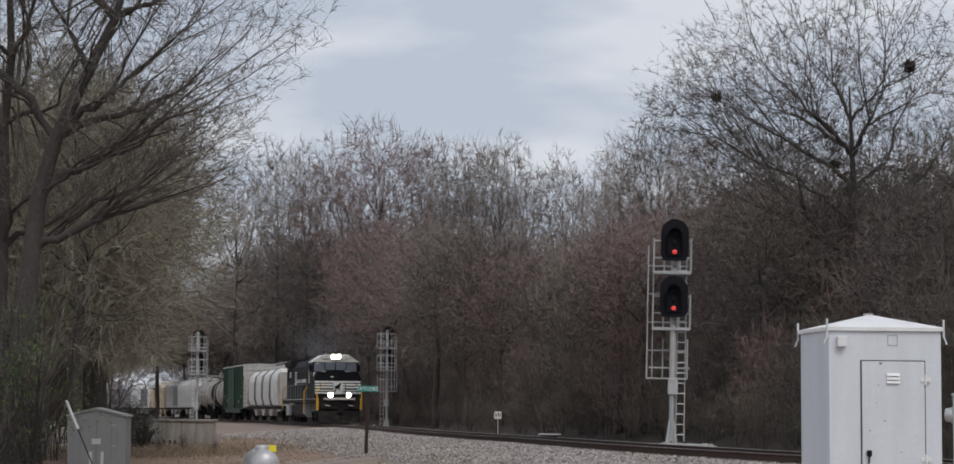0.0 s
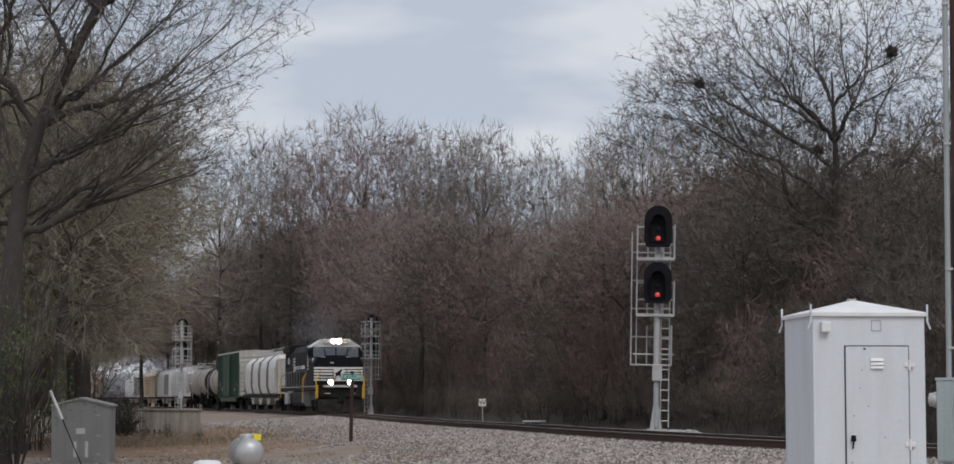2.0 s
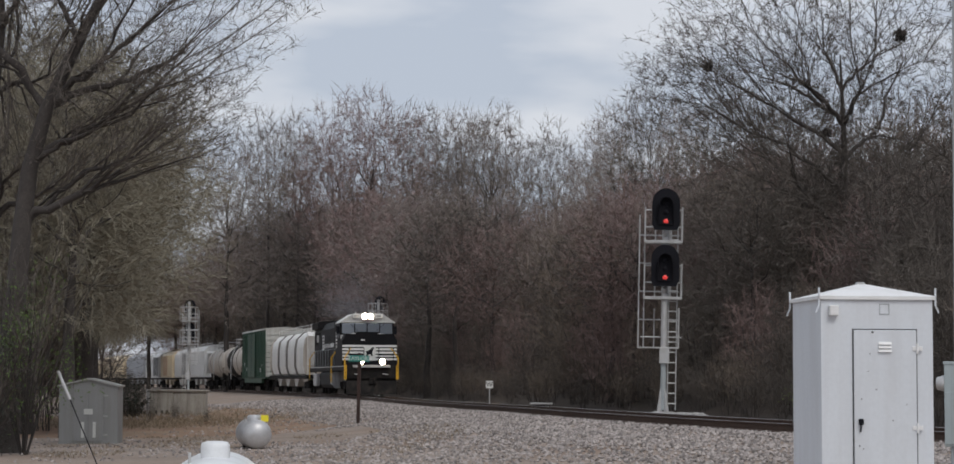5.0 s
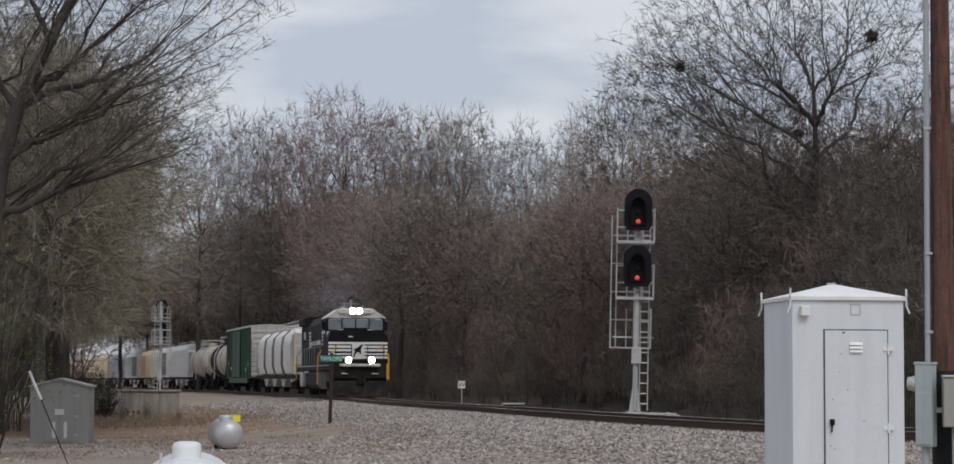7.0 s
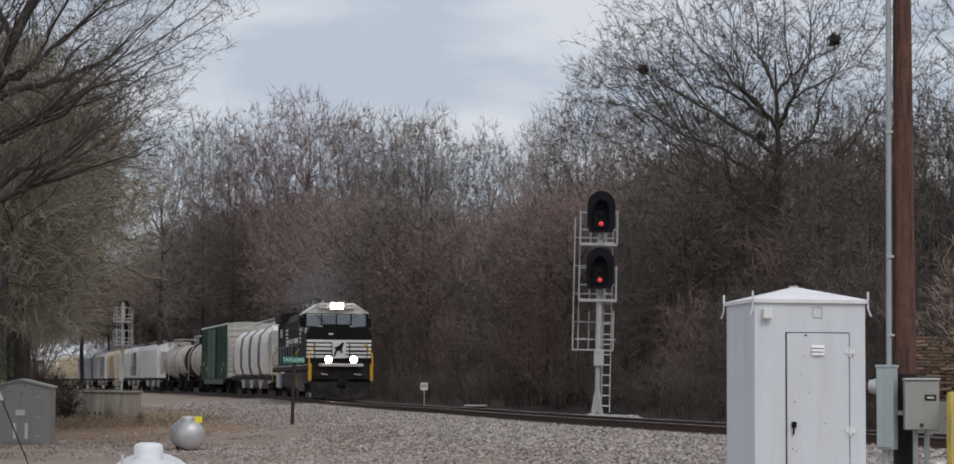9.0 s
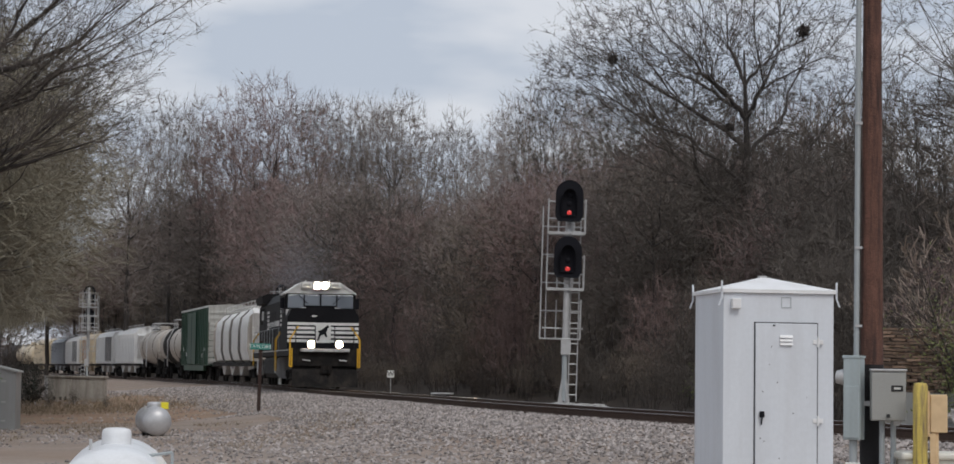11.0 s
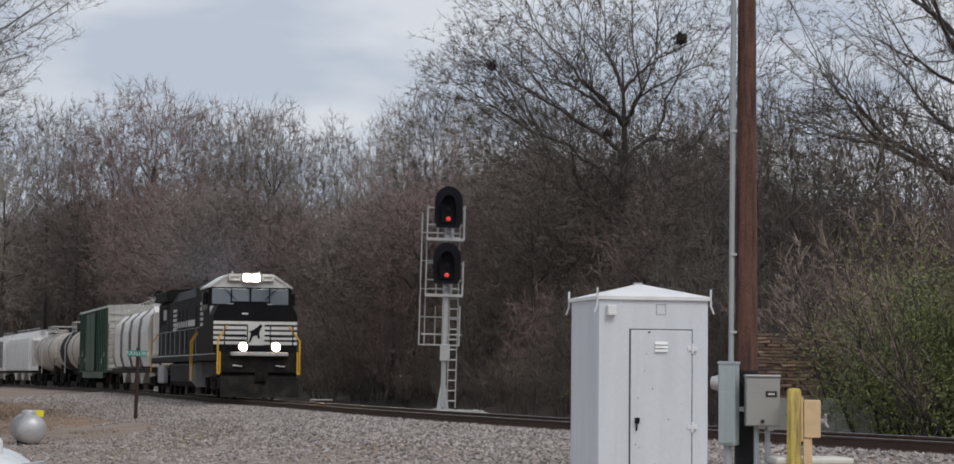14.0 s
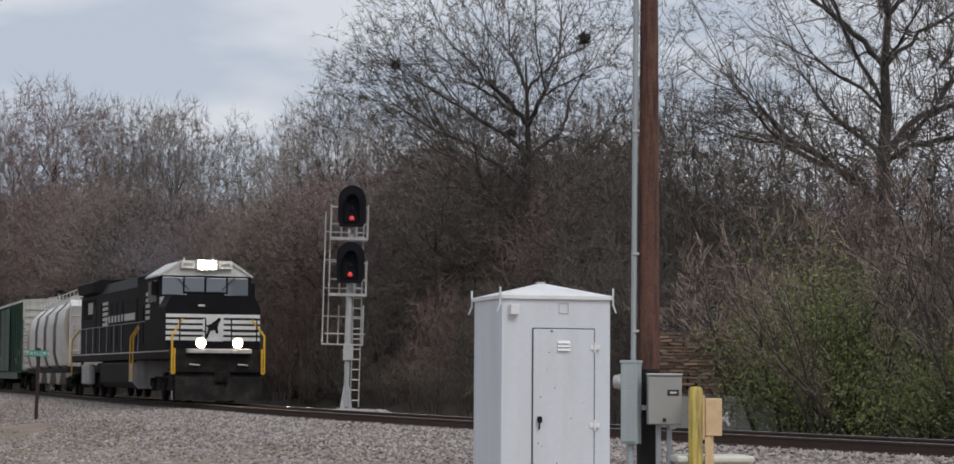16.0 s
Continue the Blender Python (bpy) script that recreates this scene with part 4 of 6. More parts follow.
    part("ladder_cage", bars(prs, 0.022, 6), M["alu"], e, "silver tubular ladder cage")
    for h_ in heads:
        signal_head(e, h_)
        for z0_, y1_, z1_ in ((h_ - 0.78, -0.2, h_ - 0.62), (h_ + 0.1, -0.25, h_ + 0.1)):
            part("head_bracket", bars([((0, 0, z0_), (0, y1_, z1_))], 0.07, 8), M["alu"], e)
    return e


SIG = railway_signal(-3.9, 66.3, -0.02, 4, "silver mast railway signal with two black heads showing red", heads=(6.1, 4.4), height=6.4, lean=1.1)
railway_signal(-29.6, 155.5, -0.3, 172, "silver mast railway signal seen from behind beside the track", heads=(6.6, 5.0), height=7.0)
railway_signal(-43.9, 156.3, -0.6, 184, "grey mast railway signal seen from behind under trees", heads=(6.7, 5.0), height=7.2)


def stones(name, n, where, size, material, label, seed):
    rnd = np.random.RandomState(seed)
    base = np.array([(1, 0, 0), (-1, 0, 0), (0, 1, 0), (0, -1, 0), (0, 0, 1), (0, 0, -1)], float)
    tris = np.array([(0, 2, 4), (2, 1, 4), (1, 3, 4), (3, 0, 4), (2, 0, 5), (1, 2, 5), (3, 1, 5), (0, 3, 5)])
    pts = where(rnd, n)
    n = len(pts)
    s = size * rnd.uniform(0.5, 1.35, (n, 1, 1))
    v = base[None] * s * rnd.uniform(0.65, 1.3, (n, 6, 1)) + rnd.normal(0, 0.18, (n, 6, 3)) * s
    v[:, :, 2] *= 0.8
    a = rnd.uniform(0, 6.28, n)
    c, q = np.cos(a)[:, None], np.sin(a)[:, None]
    v = np.stack([v[:, :, 0] * c - v[:, :, 1] * q, v[:, :, 0] * q + v[:, :, 1] * c, v[:, :, 2]], 2) + pts[:, None, :]
    f = (tris[None] + 6 * np.arange(n)[:, None, None]).reshape(-1, 3)
    me = bpy.data.meshes.new(name)
    me.from_pydata(v.reshape(-1, 3).tolist(), [], f.tolist())
    me.materials.append(material)
    return tagged(new(name, me), label, "gravel", kind="stuff")


def ballast_spots(rnd, n):
    out = []
    while len(out) < n:
        y = rnd.uniform(30, 100)
        if rnd.uniform() < (y - 30) / 130:
            continue
        lat = -abs(rnd.normal(0, 6.0)) if rnd.uniform() < 0.86 else rnd.uniform(0, 3.5)
        if lat < -16 or abs(abs(lat) - 0.7525) < 0.13:
            continue
        if noise.noise((lat * 0.2, y * 0.12, 5)) > 0.30 and lat < -6:
            continue
        x, yy = beside(y, lat)
        if x < -14 and yy > 60 and lat < -6.5 and rnd.uniform() < 0.9:
            continue
        out.append((x, yy, ground_z(x, yy) + 0.012))
    return np.array(out)


stones("ballast", 46000, ballast_spots, 0.039, M["stone"], "grey crushed-stone ballast along the railway", 3)


def far_ballast_spots(rnd, n):
    out = []
    while len(out) < n:
        y = rnd.uniform(84, 135)
        lat = -rnd.uniform(0, 1) ** 1.6 * 13 - 1.2
        x, yy = beside(y, lat)
        if noise.noise((x * 0.25, yy * 0.12, 5)) > 0.3 and lat < -6:
            continue
        out.append((x, yy, ground_z(x, yy) + 0.01))
    return np.array(out)


stones("far_ballast", 15000, far_ballast_spots, 0.06, M["stone"], "grey crushed stone on the shoulder of the curve", 6)
# pale gravel pad at the foot of the signal
bm = bmesh.new()
rr = []
for r, h in ((1.75, -0.62), (1.5, -0.25), (1.1, -0.03), (0.01, 0.0)):
    rr.append([bm.verts.new((r * math.cos(k * math.pi / 12) * 1.1, r * math.sin(k * math.pi / 12) * 1.25, h)) for k in range(24)])
for a, b in zip(rr, rr[1:]):
    for k in range(24):
        bm.faces.new((a[k], a[(k + 1) % 24], b[(k + 1) % 24], b[k]))
pad = link_mesh("signal_pad", bm, M["pale_stone"])
pad.location = (-3.9, 66.45, -0.02)
tagged(pad, "pale gravel pad under the railway signal", "gravel pad", kind="structure")


def pad_spots(rnd, n):
    a, r = rnd.uniform(0, 6.28, n), np.sqrt(rnd.uniform(0, 1, n)) * 1.7
    return np.stack([-3.9 + 1.1 * r * np.cos(a), 66.45 + 1.25 * r * np.sin(a), -0.03 - np.clip(r - 1.1, 0, 9) * 0.6], 1)


stones("pad_gravel", 1800, pad_spots, 0.04, M["pale_stone"], "pale crushed stone heaped round the signal base", 4)


# ---- the shed ----
def shed():
    w, zt, zb = 1.13, 1.79, -0.75
    m = pose(0.27, 21.8, 0, 0, 0, 14)
    e = thing("signal_shed", m, "pale grey painted steel equipment shed with a low white hip roof", "shed")
    part("wall", boxed(0, w, 0, w, zb + 0.06, zt, bevel=0.006), M["shed"], e)
    part("plinth", boxed(-0.05, w + 0.05, -0.05, w + 0.05, zb - 0.1, zb + 0.06), M["concrete"], e, "concrete plinth")
    bm = bmesh.new()
    o = 0.03
    q = [bm.verts.new(p) for p in ((-o, -o, zt), (w + o, -o, zt), (w + o, w + o, zt), (-o, w + o, zt), (-o, -o, zt + 0.035), (w + o, -o, zt + 0.035),
                                   (w + o, w + o, zt + 0.035), (-o, w + o, zt + 0.035), (w / 2, w / 2, zt + 0.185))]
    for f in ((0, 3, 2, 1), (0, 1, 5, 4), (1, 2, 6, 5), (2, 3, 7, 6), (3, 0, 4, 7), (4, 5, 8), (5, 6, 8), (6, 7, 8), (7, 4, 8)):
        bm.faces.new([q[i] for i in f])
    roof = part("roof", bm, M["shed_roof"], e, "white low pyramid roof")
    part("roof_cap", boxed(w / 2 - 0.05, w / 2 + 0.03, w / 2 - 0.04, w / 2 + 0.04, zt + 0.172, zt + 0.194), M["alu"], roof)
    for x, y in ((-0.022, -0.022), (w + 0.022, -0.022), (-0.022, w + 0.022), (w + 0.022, w + 0.022)):
        bm = bmesh.new()
        box(bm, x - 0.008, x + 0.008, y - 0.008, y + 0.008, zt - 0.06, zt + 0.115)
        tube(bm, (x, y, zt - 0.05), (x - 0.032 if x < 0.5 else x + 0.032, y, zt - 0.13), 0.009, n=5)
        part("lifting_lug", bm, M["shed"], e, "welded lifting lug")
    dx0, dx1, dz = 0.325, 0.955, 1.49
    bm = bmesh.new()
    box(bm, dx0 - 0.012, dx1 + 0.012, -0.006, 0.002, zb + 0.16, dz + 0.012)
    part("door_gap", bm, M["seam"], e, "dark gap round the door")
    door = part("door", boxed(dx0, dx1, -0.022, -0.004, zb + 0.18, dz, bevel=0.005), M["shed"], e, "pale grey steel door")
    for k in range(3):
        part("vent_slat", extrude(bmesh.new(), [(-0.022, dz - 0.21 + k * 0.036), (-0.046, dz - 0.215 + k * 0.036), (-0.03, dz - 0.187 + k * 0.036), (-0.022, dz - 0.187 + k * 0.036)],
                                  0.57, 0.70, "x"), M["shed_roof"], door, "white vent slat")
    for z in (dz - 0.18, 0.53):
        bm = bmesh.new()
        box(bm, dx1 - 0.045, dx1 + 0.06, -0.032, -0.018, z - 0.022, z + 0.022, bevel=0.004)
        tube(bm, (dx1 + 0.006, -0.034, z - 0.05), (dx1 + 0.006, -0.034, z + 0.05), 0.012, n=8)
        part("hinge", bm, M["shed_roof"], door, "pale hinge")
    bm = bmesh.new()
    box(bm, dx0 + 0.04, dx0 + 0.085, -0.06, -0.02, 0.56, 0.62, bevel=0.008)
    tube(bm, (dx0 + 0.06, -0.045, 0.56), (dx0 + 0.055, -0.045, 0.49), 0.008, n=6)
    part("padlock", bm, M["sig_black"], door, "black padlock and hasp")
    part("wall_light", boxed(0.075, 0.165, -0.07, -0.001, zt - 0.16, zt - 0.06, bevel=0.008), M["shed_roof"], e, "small white box lamp")
    bm = bmesh.new()
    for x0, x1, z0, z1 in ((0.59, 0.69, zt - 0.145, zt - 0.14), (0.59, 0.69, zt - 0.045, zt - 0.04), (0.59, 0.595, zt - 0.145, zt - 0.04), (0.685, 0.69, zt - 0.145, zt - 0.04)):
        box(bm, x0, x1, -0.006, -0.001, z0, z1)
    part("blank_plate", bm, M["conduit"], e, "faint outline of a removed plate")
    rnd = random.Random(8)
    bm = bmesh.new()
    for k in range(9):
        x, z = rnd.uniform(0.36, 0.9), rnd.uniform(0.0, 1.3)
        box(bm, x, x + rnd.uniform(0.006, 0.014), -0.0235, -0.0215, z, z + rnd.uniform(0.006, 0.016))
    box(bm, 0.50, 0.525, -0.0235, -0.0215, dz - 0.03, dz - 0.012)
    part("paint_chip", bm, M["seam"], door, "dark paint chips")


shed()


# ---- pole with its boxes ----
def utility_pole():
    e = thing("utility_pole", pose(2.25, 28.4, 0), "red-brown wooden utility pole with a black tarred foot", "utility pole")
    bm = bmesh.new()
    lathe(bm, [(0.146 - 0.006 * (h - 1), h) for h in np.linspace(1.12, 11.0, 24)], 20)
    part("shaft", bm, M["pole"], e, "weathered red-brown pole shaft", True)
    bm = bmesh.new()
    lathe(bm, [(0.152, h) for h in np.linspace(-1.2, 1.125, 6)], 20)
    part("foot", bm, M["tar"], e, "black tarred foot of the pole", True)
    bm = bmesh.new()
    tube(bm, (-0.20, -0.06, 1.2), (-0.155, -0.06, 10.5), 0.036, n=10)
    part("conduit", bm, M["conduit"], e, "grey conduit up the pole", True)
    for z in (1.6, 2.6, 4.2, 6.0):
        part("conduit_clamp", boxed(-0.22, -0.13, -0.11, -0.05, z, z + 0.03), M["alu"], e)


utility_pole()


def meter_box():
    e = thing("meter_box", pose(1.98, 28.15, 0, 0, 0, -22), "tall blue-grey electric meter box with a round glass meter", "meter box")
    part("case", boxed(-0.08, 0.14, -0.1, 0.1, 0.17, 1.22, bevel=0.012), M["meter"], e)
    part("lid", boxed(-0.09, 0.15, -0.11, 0.11, 1.2, 1.235, bevel=0.006), M["meter"], e)
    part("cover", boxed(-0.07, 0.13, -0.112, -0.10, 0.2, 0.85, bevel=0.004), M["meter"], e)
    bm = bmesh.new()
    lathe(bm, [(0.09, -0.08), (0.10, -0.10), (0.10, -0.13), (0.088, -0.15), (0.085, -0.19), (0.06, -0.2), (0.01, -0.205)], 20, "x", (0, -0.0, 0.96))
    part("meter", bm, M["alu"], e, "round grey electricity meter", True)
    bm = bmesh.new()
    tube(bm, (0.02, 0, -0.95), (0.02, 0, 0.18), 0.05, n=10)
    part("riser_pipe", bm, M["conduit"], e, "", True)


meter_box()


def control_cabinet():
    e = thing("control_cabinet", pose(2.42, 28.05, 0), "grey steel control cabinet mounted on the pole", "electrical cabinet")
    part("case", boxed(-0.215, 0.215, -0.16, 0.1, 0.42, 1.05, bevel=0.01), M["cab_grey"], e)
    part("door", boxed(-0.21, 0.21, -0.178, -0.16, 0.43, 1.02, bevel=0.006), M["cab_grey"], e)
    part("rain_lip", boxed(-0.225, 0.225, -0.19, 0.1, 1.045, 1.07, bevel=0.006), M["alu"], e)
    part("badge", boxed(0.03, 0.175, -0.186, -0.178, 0.79, 0.865, bevel=0.003), M["sign_black"], e, "black badge with a plain pale bar")
    part("badge_bar", boxed(0.06, 0.145, -0.19, -0.186, 0.815, 0.84), M["pale_mark"], e)
    part("latch", boxed(-0.03, 0.015, -0.2, -0.178, 0.46, 0.505, bevel=0.006), M["sign_black"], e, "black latch")
    bm = bmesh.new()
    tube(bm, (-0.07, 0.0, 0.42), (-0.07, 0.0, -0.9), 0.035, n=10)
    tube(bm, (0.07, 0.0, 0.42), (0.07, 0.0, -0.1), 0.035, n=10)
    tube(bm, (0.07, 0.0, -0.1), (0.0, 0.02, -0.35), 0.035, n=10)
    tube(bm, (0.0, 0.02, -0.35), (0.0, 0.02, -0.9), 0.035, n=10)
    part("conduit", bm, M["conduit"], e, "grey conduit", True)
    part("conduit_fitting", boxed(0.06, 0.14, -0.1, 0.02, 0.36, 0.44, bevel=0.01), M["alu"], e)
    part("mounting_rail", boxed(-0.35, 0.2, 0.1, 0.14, 0.6, 0.66), M["alu"], e)


control_cabinet()


def bollard():
    e = thing("bollard", pose(2.78, 27.6, 0), "yellow bollard with badly peeling paint", "bollard")
    bm = bmesh.new()
    lathe(bm, [(0.09, -0.9), (0.09, 0.2), (0.091, 0.86), (0.075, 0.9), (0.01, 0.905)], 18)
    part("post", bm, M["peel_yellow"], e, "", True)


bollard()


def pedestal():
    e = thing("cable_pedestal", pose(3.0, 27.65, 0), "cream cable pedestal box on a yellow post", "pedestal")
    part("box", boxed(-0.10, 0.11, -0.07, 0.07, 0.29, 0.76, bevel=0.012), M["cream"], e)
    part("back_plate", boxed(-0.145, -0.105, -0.06, 0.06, 0.24, 0.8, bevel=0.006), M["cream"], e)
    bm = bmesh.new()
    tube(bm, (-0.03, 0, -0.9), (-0.03, 0, 0.3), 0.042, n=12)
    part("post", bm, M["cream"], e, "", True)
    part("strap", boxed(-0.1, -0.04, -0.06, 0.0, -0.5, 0.28), M["cream"], e)
    bm = bmesh.new()
    tube(bm, (0.11, 0, 0.5), (0.19, -0.02, 0.5), 0.03, n=8)
    tube(bm, (0.16, -0.02, 0.5), (0.17, -0.06, 0.58), 0.018, n=6)
    tube(bm, (0.16, -0.02, 0.5), (0.2, -0.06, 0.42), 0.018, n=6)
    part("spigot", bm, M["tank_grey"], e, "small grey fitting")


pedestal()


def handhole():
    e = thing("handhole_box", pose(3.0, 28.0, 0, 0, 0, 8), "off-white plastic utility box with a rounded lid", "utility box")
    part("case", boxed(-0.44, 0.44, -0.3, 0.3, -0.8, -0.04, bevel=0.03), M["off_white"], e)
    part("lid", boxed(-0.5, 0.5, -0.35, 0.35, -0.05, 0.04, bevel=0.03), M["off_white"], e, "rounded off-white lid")
    part("lock", boxed(0.34, 0.38, -0.32, -0.29, -0.14, -0.10), M["sign_black"], e)


handhole()
placard = thing("small_placard", pose(1.98, 27.8, 0), "small off-white placard standing by the shed", "placard")
part("plate", boxed(-0.1, 0.08, -0.01, 0.01, -0.75, -0.1, bevel=0.004), M["sign_white"], placard)


# ---- gas tanks ----
def gas_tank(name, m, r, length, material, label, yellow, dome_r, dome_h):
    e = thing(name, m, label, "gas tank", "gas tanks")
    prof = [(0.02, 0.0)] + [(r * math.sin(a), r * 0.62 * (1 - math.cos(a))) for a in np.linspace(0.15, math.pi / 2, 8)]
    prof = prof + [(q, length - h) for q, h in reversed(prof)]
    bm = bmesh.new()
    lathe(bm, prof, 36, "y", (0, 0, r + 0.14))
    part("shell", bm, material, e, "", True)
    bm = bmesh.new()
    zt = 2 * r + 0.14
    lathe(bm, [(dome_r * 0.98, zt - 0.04), (dome_r, zt + dome_h * 0.55), (dome_r * 0.96, zt + dome_h * 0.78), (dome_r * 0.84, zt + dome_h * 0.92), (dome_r * 0.5, zt + dome_h), (0.01, zt + dome_h)], 24, "z", (0, length * 0.42, 0))
    part("dome_lid", bm, M["lp_white"] if not yellow else material, e, "rounded valve cover", True)
    for y in (length * 0.22, length * 0.78):
        part("leg", boxed(-r * 0.55, r * 0.55, y - 0.06, y + 0.06, -0.06, 0.3), M["dark"], e)
    bm = bmesh.new()
    tube(bm, (-dome_r - 0.08, length * 0.3, zt - 0.06), (-dome_r - 0.08, length * 0.3, zt + dome_h * 0.35), 0.014, n=6)
    part("gauge_pin", bm, M["alu"], e)
    if yellow:
        part("regulator", boxed(dome_r * 0.9, dome_r * 0.9 + 0.19, length * 0.4, length * 0.4 + 0.14, zt - 0.06, zt + 0.10, bevel=0.012), M["bright_yellow"], e, "bright yellow regulator cover")
    else:
        part("pipe_bracket", bars([((dome_r + 0.06, length * 0.3, zt - 0.1), (dome_r + 0.34, length * 0.3, zt - 0.06)), ((dome_r + 0.34, length * 0.3, zt - 0.06), (dome_r + 0.34, length * 0.3, zt - 1.0))], 0.014), M["conduit"], e, "thin grey pipe")
    return e


gas_tank("gas_tank", pose(-12.6, 51.0, -0.82, 0, 0, 20), 0.345, 2.2, M["lp_silver"], "silver horizontal gas tank with a yellow regulator cover", True, 0.17, 0.11)
gas_tank("gas_tank", pose(-4.52, 16.8, -0.845, 0, 0, 14), 0.52, 3.4, M["lp_white"], "large white horizontal gas tank with a round valve cover", False, 0.125, 0.13)


# ---- cabinet, wall, signs ----
def relay_cabinet():
    e = thing("relay_cabinet", pose(-18.72, 56.85, -0.8, 0, 0, 10), "grey steel relay cabinet with double doors and pale marks", "electrical cabinet")
    w = 0.78
    part("body", extrude(bmesh.new(), [(-w, 0.04), (w, 0.04), (w, 1.58), (0, 1.76), (-w, 1.58)], 0.0, 1.1), M["steel_cab"], e)
    part("roof", extrude(bmesh.new(), [(-w - 0.05, 1.555), (-w - 0.05, 1.6), (0, 1.80), (w + 0.05, 1.6), (w + 0.05, 1.555), (0, 1.757)], -0.06, 1.14), M["cab_grey"], e, "low gabled roof")
    part("plinth", boxed(-w - 0.06, w + 0.06, -0.06, 1.16, -0.15, 0.04), M["concrete"], e)
    for x0, x1 in ((-0.40, -0.005), (0.005, 0.40)):
        d = part("door", boxed(x0, x1, -0.02, -0.001, 0.1, 1.52, bevel=0.005), M["steel_cab"], e, "grey steel door")
        part("reflective_strip", boxed(*sorted((x0 * 0.3 + x1 * 0.7 - 0.06 if x0 < 0 else x0 + 0.12, (x0 * 0.3 + x1 * 0.7 - 0.06 if x0 < 0 else x0 + 0.12) + 0.08)), -0.027, -0.02, 0.2, 0.62), M["pale_mark"], d, "pale vertical strip")
    part("notice", boxed(-0.12, 0.12, -0.028, -0.021, 0.82, 0.97), M["pale_mark"], e, "small pale notice")
    for z in (0.25, 0.75, 1.3):
        part("hinge", boxed(0.40, 0.52, -0.022, -0.001, z, z + 0.05), M["cab_grey"], e)


relay_cabinet()


def retaining_wall():
    e = thing("concrete_wall", pose(-24.9, 82.9, 0, 0, 0, -4), "weathered grey concrete retaining wall with dark streaks", "wall")
    part("pale_bay", boxed(0.06, 1.02, 0, 0.3, -0.8, 0.52, bevel=0.02), M["concrete"], e)
    part("dark_bay", boxed(1.03, 2.35, 0.02, 0.32, -0.9, 0.48, bevel=0.02), M["concrete"], e)
    part("coping", boxed(0.0, 2.4, -0.05, 0.38, 0.48, 0.56, bevel=0.015), M["concrete"], e)
    part("end_post", boxed(-0.06, 0.055, -0.04, 0.3, -0.95, 0.56, bevel=0.01), M["tank_grey"], e, "pale post at the end of the wall")
    bm = bmesh.new()
    for x in (0.3, 0.55, 0.75):
        box(bm, x, x + 0.08, -0.006, 0.001, -0.5, -0.25)
    part("weep_slot", bm, M["sign_black"], e)


retaining_wall()
marker = thing("marker_post", pose(-28.3, 83.3, -0.6), "thin post with a round white marker", "marker post")
part("post", bars([((0, 0, 0), (0, 0, 1.35))], 0.03), M["tank_grey"], marker)
part("disc", lathe(bmesh.new(), [(0.01, -0.03), (0.1, -0.03), (0.12, 0.0), (0.1, 0.03), (0.01, 0.03)], 14, "y", (0, -0.03, 1.42)), M["sign_white"], marker)


def station_sign():
    gx, gy = -13.4, 67.1
    e = thing("station_sign", pose(gx, gy, -0.45, 0, 1.0, 0), "green station name sign on a dark brown post", "sign")
    part("post", boxed(-0.05, 0.05, -0.05, 0.05, -0.2, 2.25, bevel=0.008), M["post"], e)
    board = part("board", boxed(-0.33, 0.33, -0.085, -0.055, 1.98, 2.17, bevel=0.006), M["sign_green"], e, "green name board with white letters")
    words("lettering", "TAYLORS", 0.165, M["sign_white"], board, pose(0, -0.088, 2.072, 90, 0, 0), "white lettering")


station_sign()


def whistle_post():
    e = thing("whistle_post", pose(-13.2, 95.5, -0.35), "small white whistle sign with a black letter on a thin post", "sign")
    part("post", bars([((0, 0, 0), (0, 0, 1.1))], 0.025), M["alu"], e)
    b = part("plate", boxed(-0.16, 0.16, -0.05, -0.028, 0.95, 1.27, bevel=0.004), M["sign_white"], e)
    words("lettering", "W", 0.30, M["sign_black"], b, pose(0, -0.053, 1.11, 90, 0, 0), "black letter")


whistle_post()
eq = thing("trackside_box", pose(-9.75, 85.3, -0.28), "low pale trackside equipment box", "equipment box")
part("case", boxed(-0.35, 0.25, -0.3, 0.3, 0.0, 0.3, bevel=0.02), M["dark"], eq)
part("lid", boxed(-0.42, 0.42, -0.34, 0.34, 0.3, 0.36, bevel=0.02), M["alu"], eq)

guy = thing("guy_wire", pose(-13.23, 41.0, -0.85), "thin dark guy wire with a pale guard tube", "guy wire")
part("wire", bars([((0, 0, 0), (-0.87, 0, 1.94))], 0.012), M["sig_black"], guy)
part("guard", bars([((-0.64, 0, 1.43), (-0.89, 0, 1.98))], 0.03), M["tank_grey"], guy, "pale guard tube")


